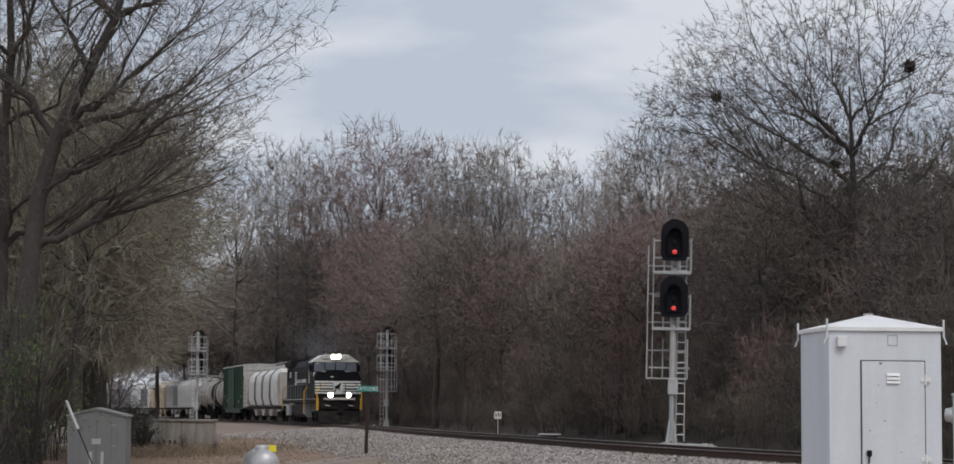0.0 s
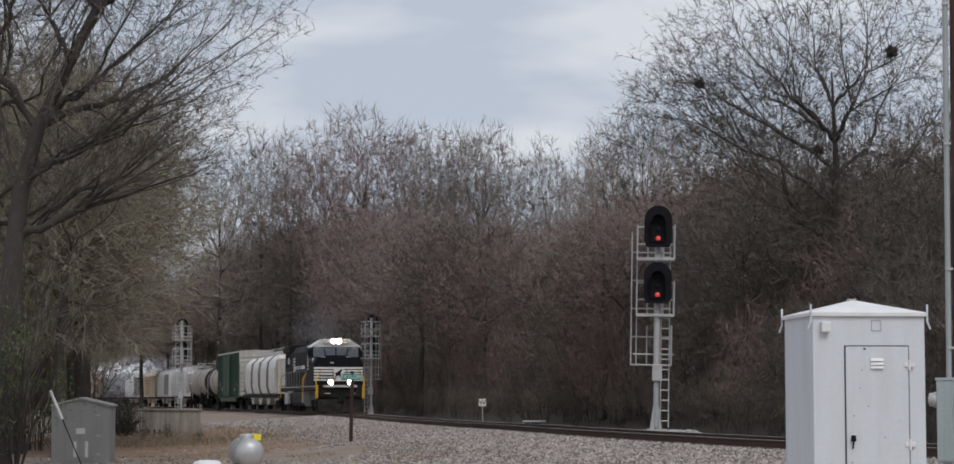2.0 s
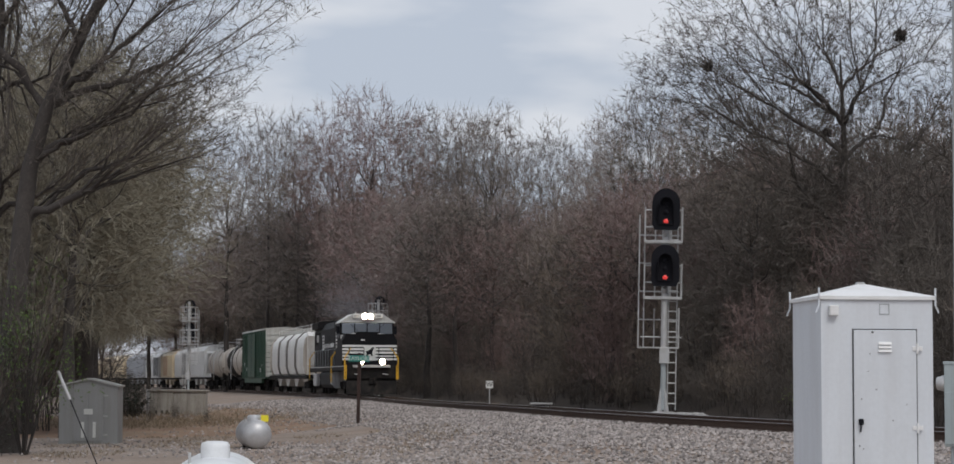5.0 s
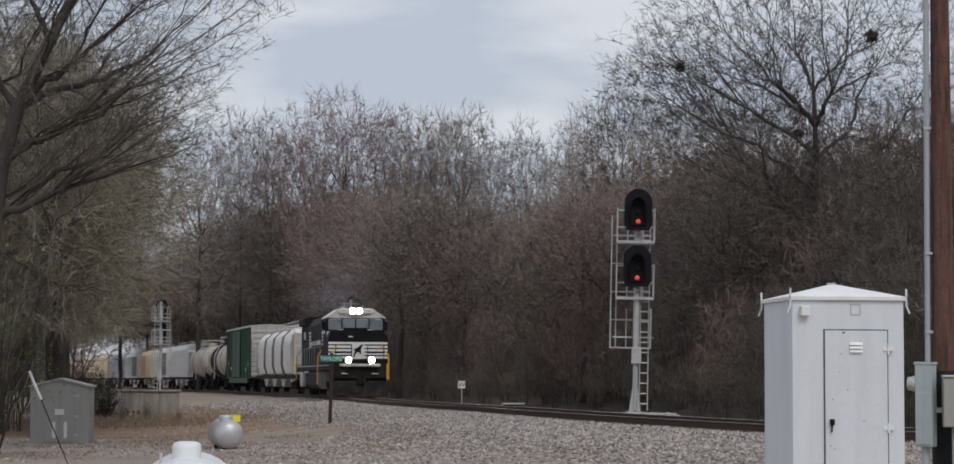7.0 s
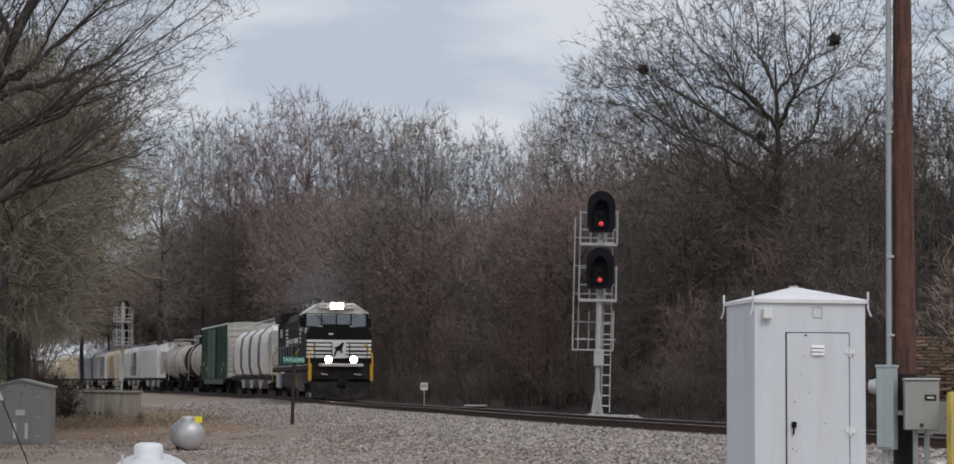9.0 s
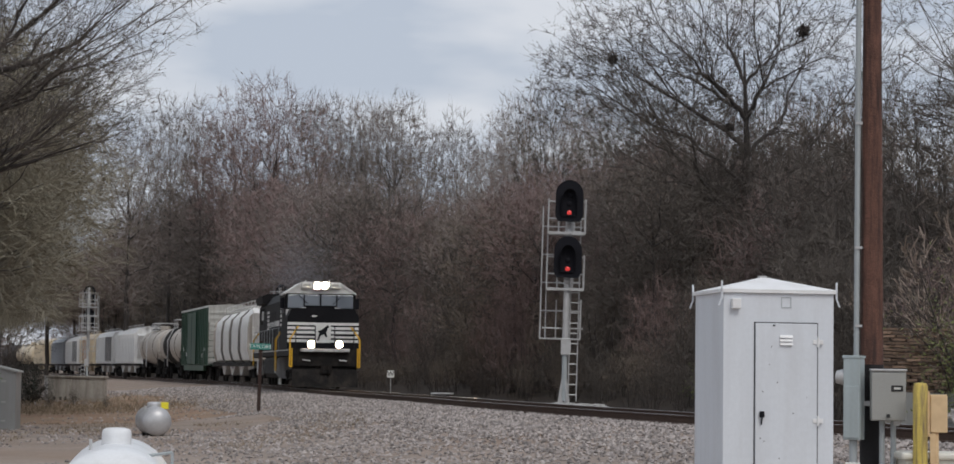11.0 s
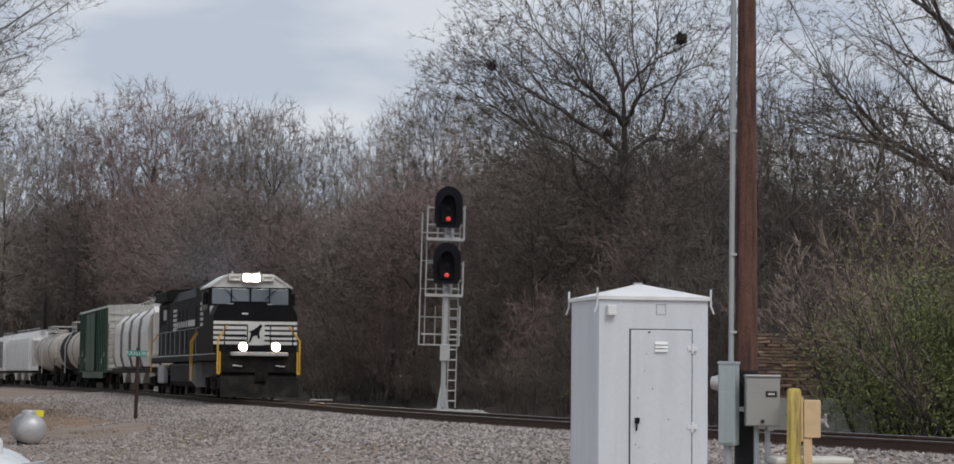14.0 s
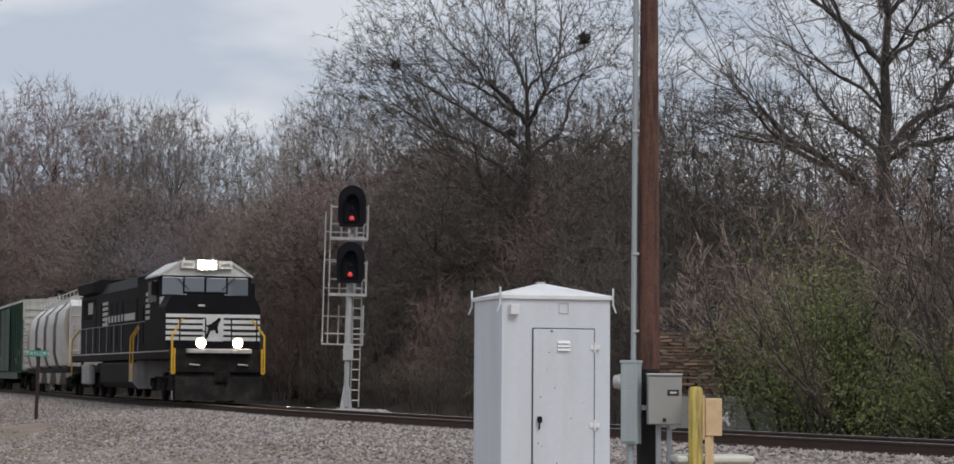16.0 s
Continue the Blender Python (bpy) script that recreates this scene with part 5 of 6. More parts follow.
# ---- trees ----
class Wood:
    """Gathers tapered limbs into two meshes: stout wood and fine twigs."""

    def __init__(self, seed):
        self.r = np.random.RandomState(seed)
        self.v, self.f = ([], []), ([], [])

    def limb(self, pts, radii, n, which):
        v, f = self.v[which], self.f[which]
        base = len(v)
        for i, (p, r) in enumerate(zip(pts, radii)):
            d = pts[min(i + 1, len(pts) - 1)] - pts[max(i - 1, 0)]
            d = d / (math.sqrt(d @ d) + 1e-9)
            ref = (0.3, 0.9, 0.31) if abs(d[2]) > 0.8 else (0.0, 0.0, 1.0)
            a = np.array((d[1] * ref[2] - d[2] * ref[1], d[2] * ref[0] - d[0] * ref[2], d[0] * ref[1] - d[1] * ref[0]))
            a /= math.sqrt(a @ a) + 1e-9
            b = (d[1] * a[2] - d[2] * a[1], d[2] * a[0] - d[0] * a[2], d[0] * a[1] - d[1] * a[0])
            for k in range(n):
                c, s = math.cos(2 * math.pi * k / n) * r, math.sin(2 * math.pi * k / n) * r
                v.append((p[0] + a[0] * c + b[0] * s, p[1] + a[1] * c + b[1] * s, p[2] + a[2] * c + b[2] * s))
        for i in range(len(pts) - 1):
            for k in range(n if n > 2 else 1):
                f.append((base + i * n + k, base + i * n + (k + 1) % n, base + (i + 1) * n + (k + 1) % n, base + (i + 1) * n + k))

    def sliver(self, p, q, r):
        """The finest twig: one tapered blade."""
        v, f = self.v[1], self.f[1]
        d = q - p
        a = np.array((d[1], -d[0], 0.35 * d[2] + 0.1))
        a *= r * 0.9 / (math.sqrt(a @ a) + 1e-9)
        i = len(v)
        v += [tuple(p - a), tuple(p + a), tuple(q)]
        f.append((i, i + 1, i + 2))

    def grow(self, p, d, length, radius, level, spec):
        r = self.r
        n_seg = spec["seg"][level]
        pts, radii = [np.array(p, float)], [radius]
        d = np.array(d, float)
        for i in range(n_seg):
            d = d + r.normal(0, spec["wiggle"][level], 3)
            d[2] += spec["lift"][level]
            d /= math.sqrt(d @ d)
            pts.append(pts[-1] + d * length / n_seg)
            radii.append(max(spec["min_r"], radius * (1 - spec["taper"][level] * (i + 1) / n_seg)))
        if level == spec["levels"]:
            radii[-1] = spec["min_r"] * 0.3
        if level == spec["levels"]:
            self.sliver(pts[0], pts[-1], spec["min_r"])
            return
        self.limb(pts, radii, (7, 4 if spec["levels"] > 3 else 3, 3, 3, 3)[level] if level < spec["levels"] - 1 else 2, 0 if level <= spec["stout"] else 1)
        if level >= spec["levels"]:
            return
        kids = spec["kids"][level]
        for k in range(kids):
            u = spec["from"][level] + (1 - spec["from"][level]) * (k + r.uniform(0.1, 0.9)) / kids
            x = u * n_seg
            i = min(int(x), n_seg - 1)
            q = pts[i] + (pts[i + 1] - pts[i]) * (x - i)
            axis = pts[i + 1] - pts[i]
            axis = axis / math.sqrt(axis @ axis)
            side = np.cross(axis, r.normal(0, 1, 3))
            side /= math.sqrt(side @ side) + 1e-9
            ang = spec["angle"][level] * r.uniform(0.65, 1.3)
            nd = axis * math.cos(ang) + side * math.sin(ang)
            ln = length * spec["ratio"][level] * r.uniform(0.6, 1.2) * (1.15 - 0.55 * u if level else 1.05 - 0.42 * u)
            rad = max(spec["min_r"], min(radii[i] * 0.75, radius * spec["rratio"][level] * (1.1 - 0.5 * u)))
            self.grow(q, nd, ln, rad, level + 1, spec)

    def mesh(self, name, which, material):
        me = bpy.data.meshes.new(name)
        me.from_pydata(self.v[which], [], self.f[which])
        me.materials.append(material)
        me.polygons.foreach_set("use_smooth", [True] * len(self.f[which]))
        return me


def spec(levels=4, kids=(10, 7, 7, 5), angle=(0.75, 0.7, 0.7, 0.6), ratio=(0.5, 0.5, 0.45, 0.45), first=0.25, lift=(0.02, 0.06, 0.04, 0.03, 0.02),
         wiggle=(0.06, 0.12, 0.16, 0.18, 0.2), min_r=0.008, seg=(9, 6, 4, 2, 1), rr=(0.36, 0.38, 0.42, 0.6)):
    return {"levels": levels, "kids": kids, "angle": angle, "ratio": ratio, "from": (first, 0.15, 0.12, 0.1), "lift": lift, "wiggle": wiggle, "min_r": min_r, "seg": seg,
            "taper": (0.85, 0.85, 0.8, 0.7, 0.6), "rratio": rr, "stout": 1}


def bare_tree(seed, height, girth, sp, twig, lean=(0, 0), stems=1, spread=0.22, foot=0.3):
    w = Wood(seed)
    for s in range(stems):
        a = 2.4 * s + seed
        many = stems > 1
        d = (lean[0] + (spread * math.cos(a) if many else 0), lean[1] + (spread * math.sin(a) if many else 0), 1.0)
        w.grow((foot * math.cos(a) * many, foot * math.sin(a) * many, -0.4), d, height * (1 - 0.09 * (s % 4)), girth * (1 - 0.15 * (s % 3)), 0, sp)
    return w.mesh("trunk", 0, M["bark"]), w.mesh("crown", 1, twig)


def plant(name, meshes, m, label, category="tree", group="", scale=1.0, parts=("trunk", "crown"), wide=1.0):
    e = thing(name, m, label, category, group)
    for nm, me in zip(parts, meshes):
        o = new(nm, me)
        o.parent = e
        o.scale = (scale * wide, scale * wide, scale)
        if category != "tree":
            o["kind"] = "stuff"
    return e


def crown(r, n, centre, radii, shell=2.2, lump=0.2):
    """Places of twig ends in a lumpy rounded crown, thicker towards its skin."""
    d = r.normal(0, 1, (n, 3))
    d /= np.linalg.norm(d, axis=1)[:, None]
    off = r.uniform(-50, 50, 3)
    k = np.array([1 + lump * 1.6 * noise.noise(tuple(v * 1.7 + off)) + lump * noise.noise(tuple(v * 4.0 - off)) for v in d])
    return np.array(centre) + d * np.array(radii) * (r.uniform(0.03, 1, n) ** (1 / shell) * k)[:, None]


def first_fork(rise, r):
    return rise * r.uniform(0.95, 1.3)


def forked(seed, root, rise, tips, girth, bark, twig, min_r=0.008, blades=6, blade=0.5, blade_r=0.008, reach=(0.34, 0.52), sag=0.0, up=0.25, stems=1, spread=0.5, stout=24, leader=None, limbs=8):
    """A tree that forks again and again on the way to its twig ends; wood gets thinner with what it carries."""
    w = Wood(seed)
    r = w.r
    total = len(tips)
    ends_a, ends_b = [], []
    root = np.array(root, float)

    def split(q, idx, parts):
        u = tips[idx] - q
        u = u / (np.linalg.norm(u, axis=1)[:, None] + 1e-6)
        a = u[r.randint(len(u))]
        b = u[np.argmin(u @ a)]
        for _ in range(2):
            one = (u @ a) > (u @ b)
            if one.all() or not one.any():
                one = np.arange(len(u)) % 2 == 0
            a, b = u[one].mean(0), u[~one].mean(0)
        got = [idx[one], idx[~one]]
        if parts > 2:
            got = split(q, got[0], parts - 1) + split(q, got[1], parts - 1) if min(len(got[0]), len(got[1])) > 3 else got
        return got

    def bend(p, d, q, n):
        c = p + d * np.linalg.norm(q - p) * 0.4
        k = np.linalg.norm(q - p)
        out = [p]
        for i in range(1, n + 1):
            t = i / n
            v = (1 - t) ** 2 * p + 2 * t * (1 - t) * c + t * t * q
            out.append(v + (r.normal(0, 0.025, 3) * k if i < n else 0))
        return out

    jobs = []
    order = np.arange(total)
    if leader:
        # a trunk along its own line; each limb leaves it somewhat below what it carries
        line = np.array(leader, float)
        zs = np.linspace(line[0][2], line[-1][2], 11)
        path = [np.array((np.interp(z, line[:, 2], line[:, 0]), np.interp(z, line[:, 2], line[:, 1]), z)) + (r.normal(0, 0.04, 3) if i else 0) for i, z in enumerate(zs)]
        w.limb(path, list(girth * np.linspace(1.0, 0.05, 11) ** 0.85), 9, 0)
        groups = [order]
        while len(groups) < limbs:
            groups.sort(key=len)
            groups += split(line[len(line) // 2], groups.pop(), 2)
        for g in groups:
            c = tips[g].mean(0)
            out = np.hypot(c[0] - np.interp(c[2], line[:, 2], line[:, 0]), c[1])
            z = min(max(c[2] - out * r.uniform(0.55, 0.95) - 0.8, first_fork(rise, r)), line[-1][2])
            k = min(9, int(np.searchsorted(zs, z)))
            q = path[k]
            d0 = c - q
            d0 = d0 / np.linalg.norm(d0) + (0, 0, 0.5)
            jobs.append((q, d0 / np.linalg.norm(d0), g, girth * (1 - 0.07 * k) * 0.6, 0))
    elif stems > 1:
        groups = [order]
        while len(groups) < stems:
            groups.sort(key=len)
            groups += split(root + (0, 0, rise * 0.3), groups.pop(), 2)
        for g in groups:
            c = tips[g].mean(0) - root
            foot = root + np.array((c[0], c[1], 0)) * spread * r.uniform(0.3, 1.0)
            jobs.append((foot, np.array((0.15 * c[0], 0.15 * c[1], abs(c[2]))) / np.linalg.norm(c), g, girth * (len(g) / total) ** 0.45, rise))
    else:
        jobs.append((root, np.array((0.0, 0.0, 1.0)), order, girth, rise))
    while jobs:
        p, d, idx, rad, first = jobs.pop()
        n = len(idx)
        if n <= 2:
            for i in idx:
                ends_a.append(p)
                ends_b.append(tips[i])
            continue
        c = tips[idx].mean(0)
        if first:
            q = p + np.array((d[0], d[1], d[2])) * first + r.normal(0, 0.03, 3) * first
        else:
            q = p + (c - p) * r.uniform(*reach)
            q[2] += up * 0.2 * np.linalg.norm(q - p) - sag * np.linalg.norm(q - p)
        seg = 6 if n > 150 else 4 if n > 40 else 2 if n > 14 else 1
        pts = bend(p, d, q, seg)
        end = max(min_r, girth * (n / total) ** 0.52 * 0.78)
        start = min(rad, max(end * 1.35, min_r))
        w.limb(pts, list(np.linspace(start, end, seg + 1)), 7 if n > 300 else 5 if n > 90 else 3 if n > 10 else 2, 0 if n > stout else 1)
        nd = pts[-1] - pts[-2]
        nd = nd / (np.linalg.norm(nd) + 1e-9)
        if n > 24 and not first:
            # side branches leave the limb before its end
            along = (tips[idx] - p) @ (c - p)
            near = np.argsort(along)
            for share, at in ((0.14, 0.4), (0.2, 0.72)):
                m = int(n * share)
                k = max(1, int(seg * at))
                jobs.append((pts[k], (pts[k] - pts[k - 1]) / (np.linalg.norm(pts[k] - pts[k - 1]) + 1e-9), idx[near[:m]], max(min_r, start * 0.5), 0))
                near = near[m:]
            idx = idx[near]
        for g in split(q, idx, 3 if n > 60 and r.uniform() < 0.3 else 2):
            jobs.append((q, nd, g, end, 0))
    # the finest twigs, each one tapered blade
    a, b = np.array(ends_a), np.array(ends_b)
    a = np.repeat(a, blades, 0)
    b = np.repeat(b, blades, 0)
    m = len(a)
    first = np.arange(m) % blades == 0
    u = r.uniform(0.25, 1.0, (m, 1))
    go = (b - a) / (np.linalg.norm(b - a, axis=1)[:, None] + 1e-6) + r.normal(0, 0.65, (m, 3))
    go[:, 2] += up - 3 * sag
    go /= np.linalg.norm(go, axis=1)[:, None]
    p = np.where(first[:, None], a, a + (b - a) * u)
    q = np.where(first[:, None], b, p + go * blade * r.uniform(0.5, 1.3, (m, 1)))
    side = np.cross(q - p, r.normal(0, 1, (m, 3)))
    side *= blade_r / (np.linalg.norm(side, axis=1)[:, None] + 1e-9)
    k = len(w.v[1])
    w.v[1].extend(map(tuple, np.stack([p - side, p + side, q], 1).reshape(-1, 3).tolist()))
    w.f[1].extend([(k + 3 * i, k + 3 * i + 1, k + 3 * i + 2) for i in range(m)])
    return w.mesh("trunk", 0, bark), w.mesh("crown", 1, twig)


def wood_tree(seed, twig, centre, radii, n=1150, rise=6.0, shell=2.6, girth=0.24, blades=6):
    r = np.random.RandomState(seed)
    return forked(seed, (0, 0, -0.4), rise, crown(r, n, centre, radii, shell), girth, M["bark"], M[twig], 0.015, blades, 0.9, 0.018, up=0.3,
                  leader=((0, 0, -0.4), (0.2, 0.1, rise), (0, 0, centre[2] + 0.1 * radii[2])), limbs=14)


def brush_clump(seed, twig, stems=7, n=430, radii=(2.5, 2.5, 3.3)):
    r = np.random.RandomState(seed)
    t = crown(r, n, (0, 0, 3.6), radii, 1.8, 0.25)
    t[:, 2] = np.abs(t[:, 2] - 0.15) + 0.15
    return forked(seed, (0, 0, -0.25), 0.7, t, 0.085, M["bark"], M[twig], 0.009, 6, 0.85, 0.011, up=0.35, stems=stems, spread=0.45, stout=10)


THICKET = spec(levels=3, kids=(9, 7, 6), first=0.08, angle=(0.5, 0.6, 0.8), ratio=(0.45, 0.5, 0.55), min_r=0.008, seg=(6, 4, 2, 1), wiggle=(0.10, 0.14, 0.2, 0.2), lift=(0.02, 0.05, 0.04, 0.02))
FOREST = [wood_tree(11, "twig", (0, 0, 13.2), (4.6, 4.6, 7.0)), wood_tree(12, "twig_red", (0, 0, 13.6), (5.2, 5.2, 6.6)),
          wood_tree(13, "twig", (0, 0, 12.4), (3.4, 3.4, 7.6)), wood_tree(14, "twig_dark", (0, 0, 12.6), (4.4, 4.4, 7.6))]
THICKETS = [brush_clump(31, "brush"), brush_clump(32, "twig_red"), brush_clump(33, "twig_dark")]
rnd = random.Random(5)
G_WOOD, G_BRUSH = "bare trees of the wood", "leafless thickets beside the track"


def ground_pose(x, y, turn):
    return pose(x, y, ground_z(x, y) - 0.05, 0, 0, turn)


def by_bearing(az, y):
    return az * y, y


# height of the wood's outline (slope above the eye) by bearing
SKYLINE = [(-0.40, 0.10), (-0.30, 0.075), (-0.275, 0.085), (-0.254, 0.108), (-0.226, 0.118), (-0.198, 0.132), (-0.171, 0.126), (-0.143, 0.120), (-0.123, 0.112), (-0.101, 0.110),
           (-0.087, 0.12), (-0.06, 0.135), (-0.03, 0.14), (0.05, 0.14), (0.09, 0.12), (0.2, 0.10), (0.4, 0.10)]
# the trees that draw the skyline: bearing, slope of the top, half width in slope, depth, kind
for az, top, half, y, k in ((-0.262, 0.112, 0.016, 205, 2), (-0.243, 0.124, 0.014, 212, 0), (-0.229, 0.122, 0.013, 204, 2), (-0.212, 0.128, 0.018, 200, 1), (-0.194, 0.1335, 0.022, 196, 1),
                            (-0.176, 0.126, 0.017, 203, 0), (-0.160, 0.121, 0.014, 208, 2), (-0.150, 0.124, 0.015, 204, 0), (-0.138, 0.126, 0.014, 200, 0), (-0.126, 0.116, 0.011, 212, 2),
                            (-0.108, 0.118, 0.010, 214, 2), (-0.094, 0.104, 0.014, 190, 0), (-0.086, 0.117, 0.013, 170, 0), (-0.076, 0.127, 0.015, 150, 0), (-0.062, 0.135, 0.016, 140, 3),
                            (-0.046, 0.128, 0.016, 136, 0), (-0.028, 0.132, 0.017, 130, 3), (-0.010, 0.128, 0.016, 132, 0), (0.010, 0.130, 0.017, 128, 3)):
    h = top * y + 1.0 - ground_z(az * y, y)
    plant("bare_tree", FOREST[k], ground_pose(az * y, y, rnd.uniform(0, 360)),
          ("tall leafless grey-brown woodland tree with a rounded crown", "tall leafless tree with a round crown of reddish twigs", "tall slender leafless grey-brown woodland tree",
           "tall leafless woodland tree with dark twigs")[k], "tree", G_WOOD, h / 19.4, wide=1.4 * half * y / ((4.6, 5.2, 3.4, 4.4)[k] * h / 20.3))
# woodland filling in below and behind them
for depth, step, low in ((24, 0.016, 0.74), (40, 0.018, 0.80)):
    az = -0.30
    while az < 0.26:
        # where this bearing meets the track, then the wood's depth behind it
        y = 40.0
        while y < 300 and track_x(y) > az * y:
            y += 1.0
        y = min(y + depth * (2.2 if az < -0.1 else 1.3), 265) + rnd.uniform(-6, 6)
        x, _ = by_bearing(az, y)
        top = ramp(az, SKYLINE) * low * rnd.uniform(0.86, 1.0) * y + 1.0
        k = rnd.randrange(4)
        h = top - ground_z(x, y)
        plant("bare_tree", FOREST[k], ground_pose(x, y, rnd.uniform(0, 360)),
              ("tall leafless grey-brown woodland tree with a rounded crown", "tall leafless tree with a round crown of reddish twigs", "tall slender leafless grey-brown woodland tree",
               "tall leafless woodland tree with dark twigs")[k], "tree", G_WOOD, h / 20.3, wide=1.5)
        az += step * rnd.uniform(0.7, 1.3)
# young growth filling the wood between the tall trees
az = -0.27
while az < 0.22:
    y = 40.0
    while y < 300 and track_x(y) > az * y:
        y += 1.0
    y = min(y + 34 * (2.0 if az < -0.1 else 1.2), 262) + rnd.uniform(-5, 5)
    top = ramp(az, SKYLINE) * rnd.uniform(0.62, 0.8) * y
    plant("thicket", THICKETS[rnd.randrange(3)], ground_pose(az * y, y, rnd.uniform(0, 360)), "tall leafless young growth inside the wood", "thicket", G_BRUSH, top / 7.0, ("stem_tangle", "twig_mass"))
    az += 0.0105 * rnd.uniform(0.8, 1.2)
# thickets at the wood's edge
for lat0, step, hs, first in ((7.0, 2.8, 0.7, 44), (10.5, 3.7, 1.05, 27), (15, 5.2, 1.35, 27), (22, 5.0, 1.7, 95), (32, 6.0, 2.2, 110)):
    y = first
    while y < 300:
        x, yy = beside(y, lat0 + rnd.uniform(-0.8, 1.2))
        k = 2 if 50 < yy < 80 and rnd.random() < 0.6 else rnd.randrange(3)
        if yy < 47.5 and 0.085 < x / yy < 0.135:
            y += step * 0.5
            continue
        plant("thicket", THICKETS[k], ground_pose(x, yy, rnd.uniform(0, 360)), ("tangled brown leafless thicket on the bank", "reddish brown leafless thicket of thin stems", "dark leafless thicket of thin stems")[k], "thicket",
              G_BRUSH, hs * rnd.uniform(0.8, 1.2) * (0.8 if y < 45 else 1.0), ("stem_tangle", "twig_mass"))
        y += step * rnd.uniform(0.75, 1.25) * (1 + max(0, min(y, 150) - 60) / (60 if lat0 < 20 else 200))

# low brush along the edge of the ballast, one continuous mass
LOW = [brush_clump(s_, t, 9, 260, (2.6, 2.2, 2.6)) for s_, t in ((35, "brush"), (36, "twig_dark"))]


def low_brush():
    v, f, mi, base = [], [], [], 0
    for lat0, step, hs, first in ((5.9, 1.9, 0.30, 48), (7.6, 2.3, 0.42, 46)):
        y = first
        while y < 190:
            x, yy = beside(y, lat0 + rnd.uniform(-0.4, 0.5))
            if math.hypot(x + 3.9, yy - 66.4) > 2.6:
                k, sc, a = rnd.randrange(2), hs * rnd.uniform(0.75, 1.25), rnd.uniform(0, 6.28)
                for me in LOW[k]:
                    co = np.empty(len(me.vertices) * 3)
                    me.vertices.foreach_get("co", co)
                    co = co.reshape(-1, 3) * (sc * 1.25, sc * 1.25, sc)
                    c, q = math.cos(a), math.sin(a)
                    v.append(np.stack([x + co[:, 0] * c - co[:, 1] * q, yy + co[:, 0] * q + co[:, 1] * c, ground_z(x, yy) - 0.05 + co[:, 2]], 1))
                    f += [tuple(i + base for i in p.vertices) for p in me.polygons]
                    mi += [(0 if me.name.startswith("trunk") else 1 + k)] * len(me.polygons)
                    base += len(co)
            y += step * rnd.uniform(0.8, 1.2) * (1 + max(0, y - 60) / 120)
    me = bpy.data.meshes.new("low_brush")
    me.from_pydata(np.concatenate(v).tolist(), [], f)
    for m_ in ("bark", "brush", "twig_dark"):
        me.materials.append(M[m_])
    me.polygons.foreach_set("material_index", mi)
    tagged(new("low_brush", me), "low tangled brown brush at the edge of the ballast", "brush", kind="stuff")


low_brush()

# the belt of wood beyond the curve
az = -0.37
while az < -0.1:
    y = rnd.uniform(275, 380)
    for _ in range(6):
        if lateral(az * y, y) > 7:
            break
        y = rnd.uniform(290, 390)
    if lateral(az * y, y) > 7 or lateral(az * y, y) < -12:
        plant("thicket", THICKETS[rnd.randrange(3)], ground_pose(az * y, y, rnd.uniform(0, 360)), "dense leafless thicket beyond the curve", "thicket", G_BRUSH, rnd.uniform(2.0, 2.6), ("stem_tangle", "twig_mass"), 1.3)
    az += 0.0075
# pale tangled stems on the bank nearest the eye
PALE = [bare_tree(s_, 4.5, 0.045, THICKET, M[t], stems=7, spread=0.55, foot=1.1) for s_, t in ((71, "vine"), (72, "brush"))]
for k in range(46):
    y = 26 + 34 * k / 46
    x, yy = beside(y, 5.6 + 3.6 * rnd.random())
    if 0.086 < x / yy < 0.124 or yy > 50:
        continue
    plant("thicket", PALE[k % 2], ground_pose(x, yy, rnd.uniform(0, 360)), "pale tangled leafless stems on the bank", "thicket", "pale thickets on the bank", rnd.uniform(0.55, 1.15), ("stem_tangle", "twig_mass"))
# the three large trees
r_ = np.random.RandomState(143)
tips_ = np.concatenate([crown(r_, 3400, (-0.4, 0, 11.4), (7.2, 5.5, 5.0), 1.9, 0.2), crown(r_, 600, (-4.8, 0, 11.4), (3.0, 2.5, 2.2), 2.0, 0.3), crown(r_, 1500, (0.6, 0, 7.8), (6.8, 4.5, 2.8), 2.0, 0.25)])
big = forked(43, (0, 0, -0.4), 3.4, tips_, 0.32, M["bark"], M["twig_dark"], 0.011, 7, 0.36, 0.009, up=0.15, stout=40, leader=((0, 0, -0.4), (0.1, 0, 5.0), (0.4, 0, 8.0), (0.2, 0, 12.0)), limbs=15)
plant("large_bare_tree", big, ground_pose(1.5, 78.0, 0), "large spreading leafless tree with dark limbs and squirrel nests", "tree", "large bare trees", 1.0)
tips_ = np.concatenate([crown(r_, 3000, (0, 0, 11.2), (7.4, 5.0, 4.9), 2.0, 0.22), crown(r_, 800, (-4.0, 0, 7.8), (3.6, 3.0, 1.6), 2.0, 0.25), crown(r_, 500, (3.6, 0, 7.8), (3.2, 3.0, 1.6), 2.0, 0.25)])
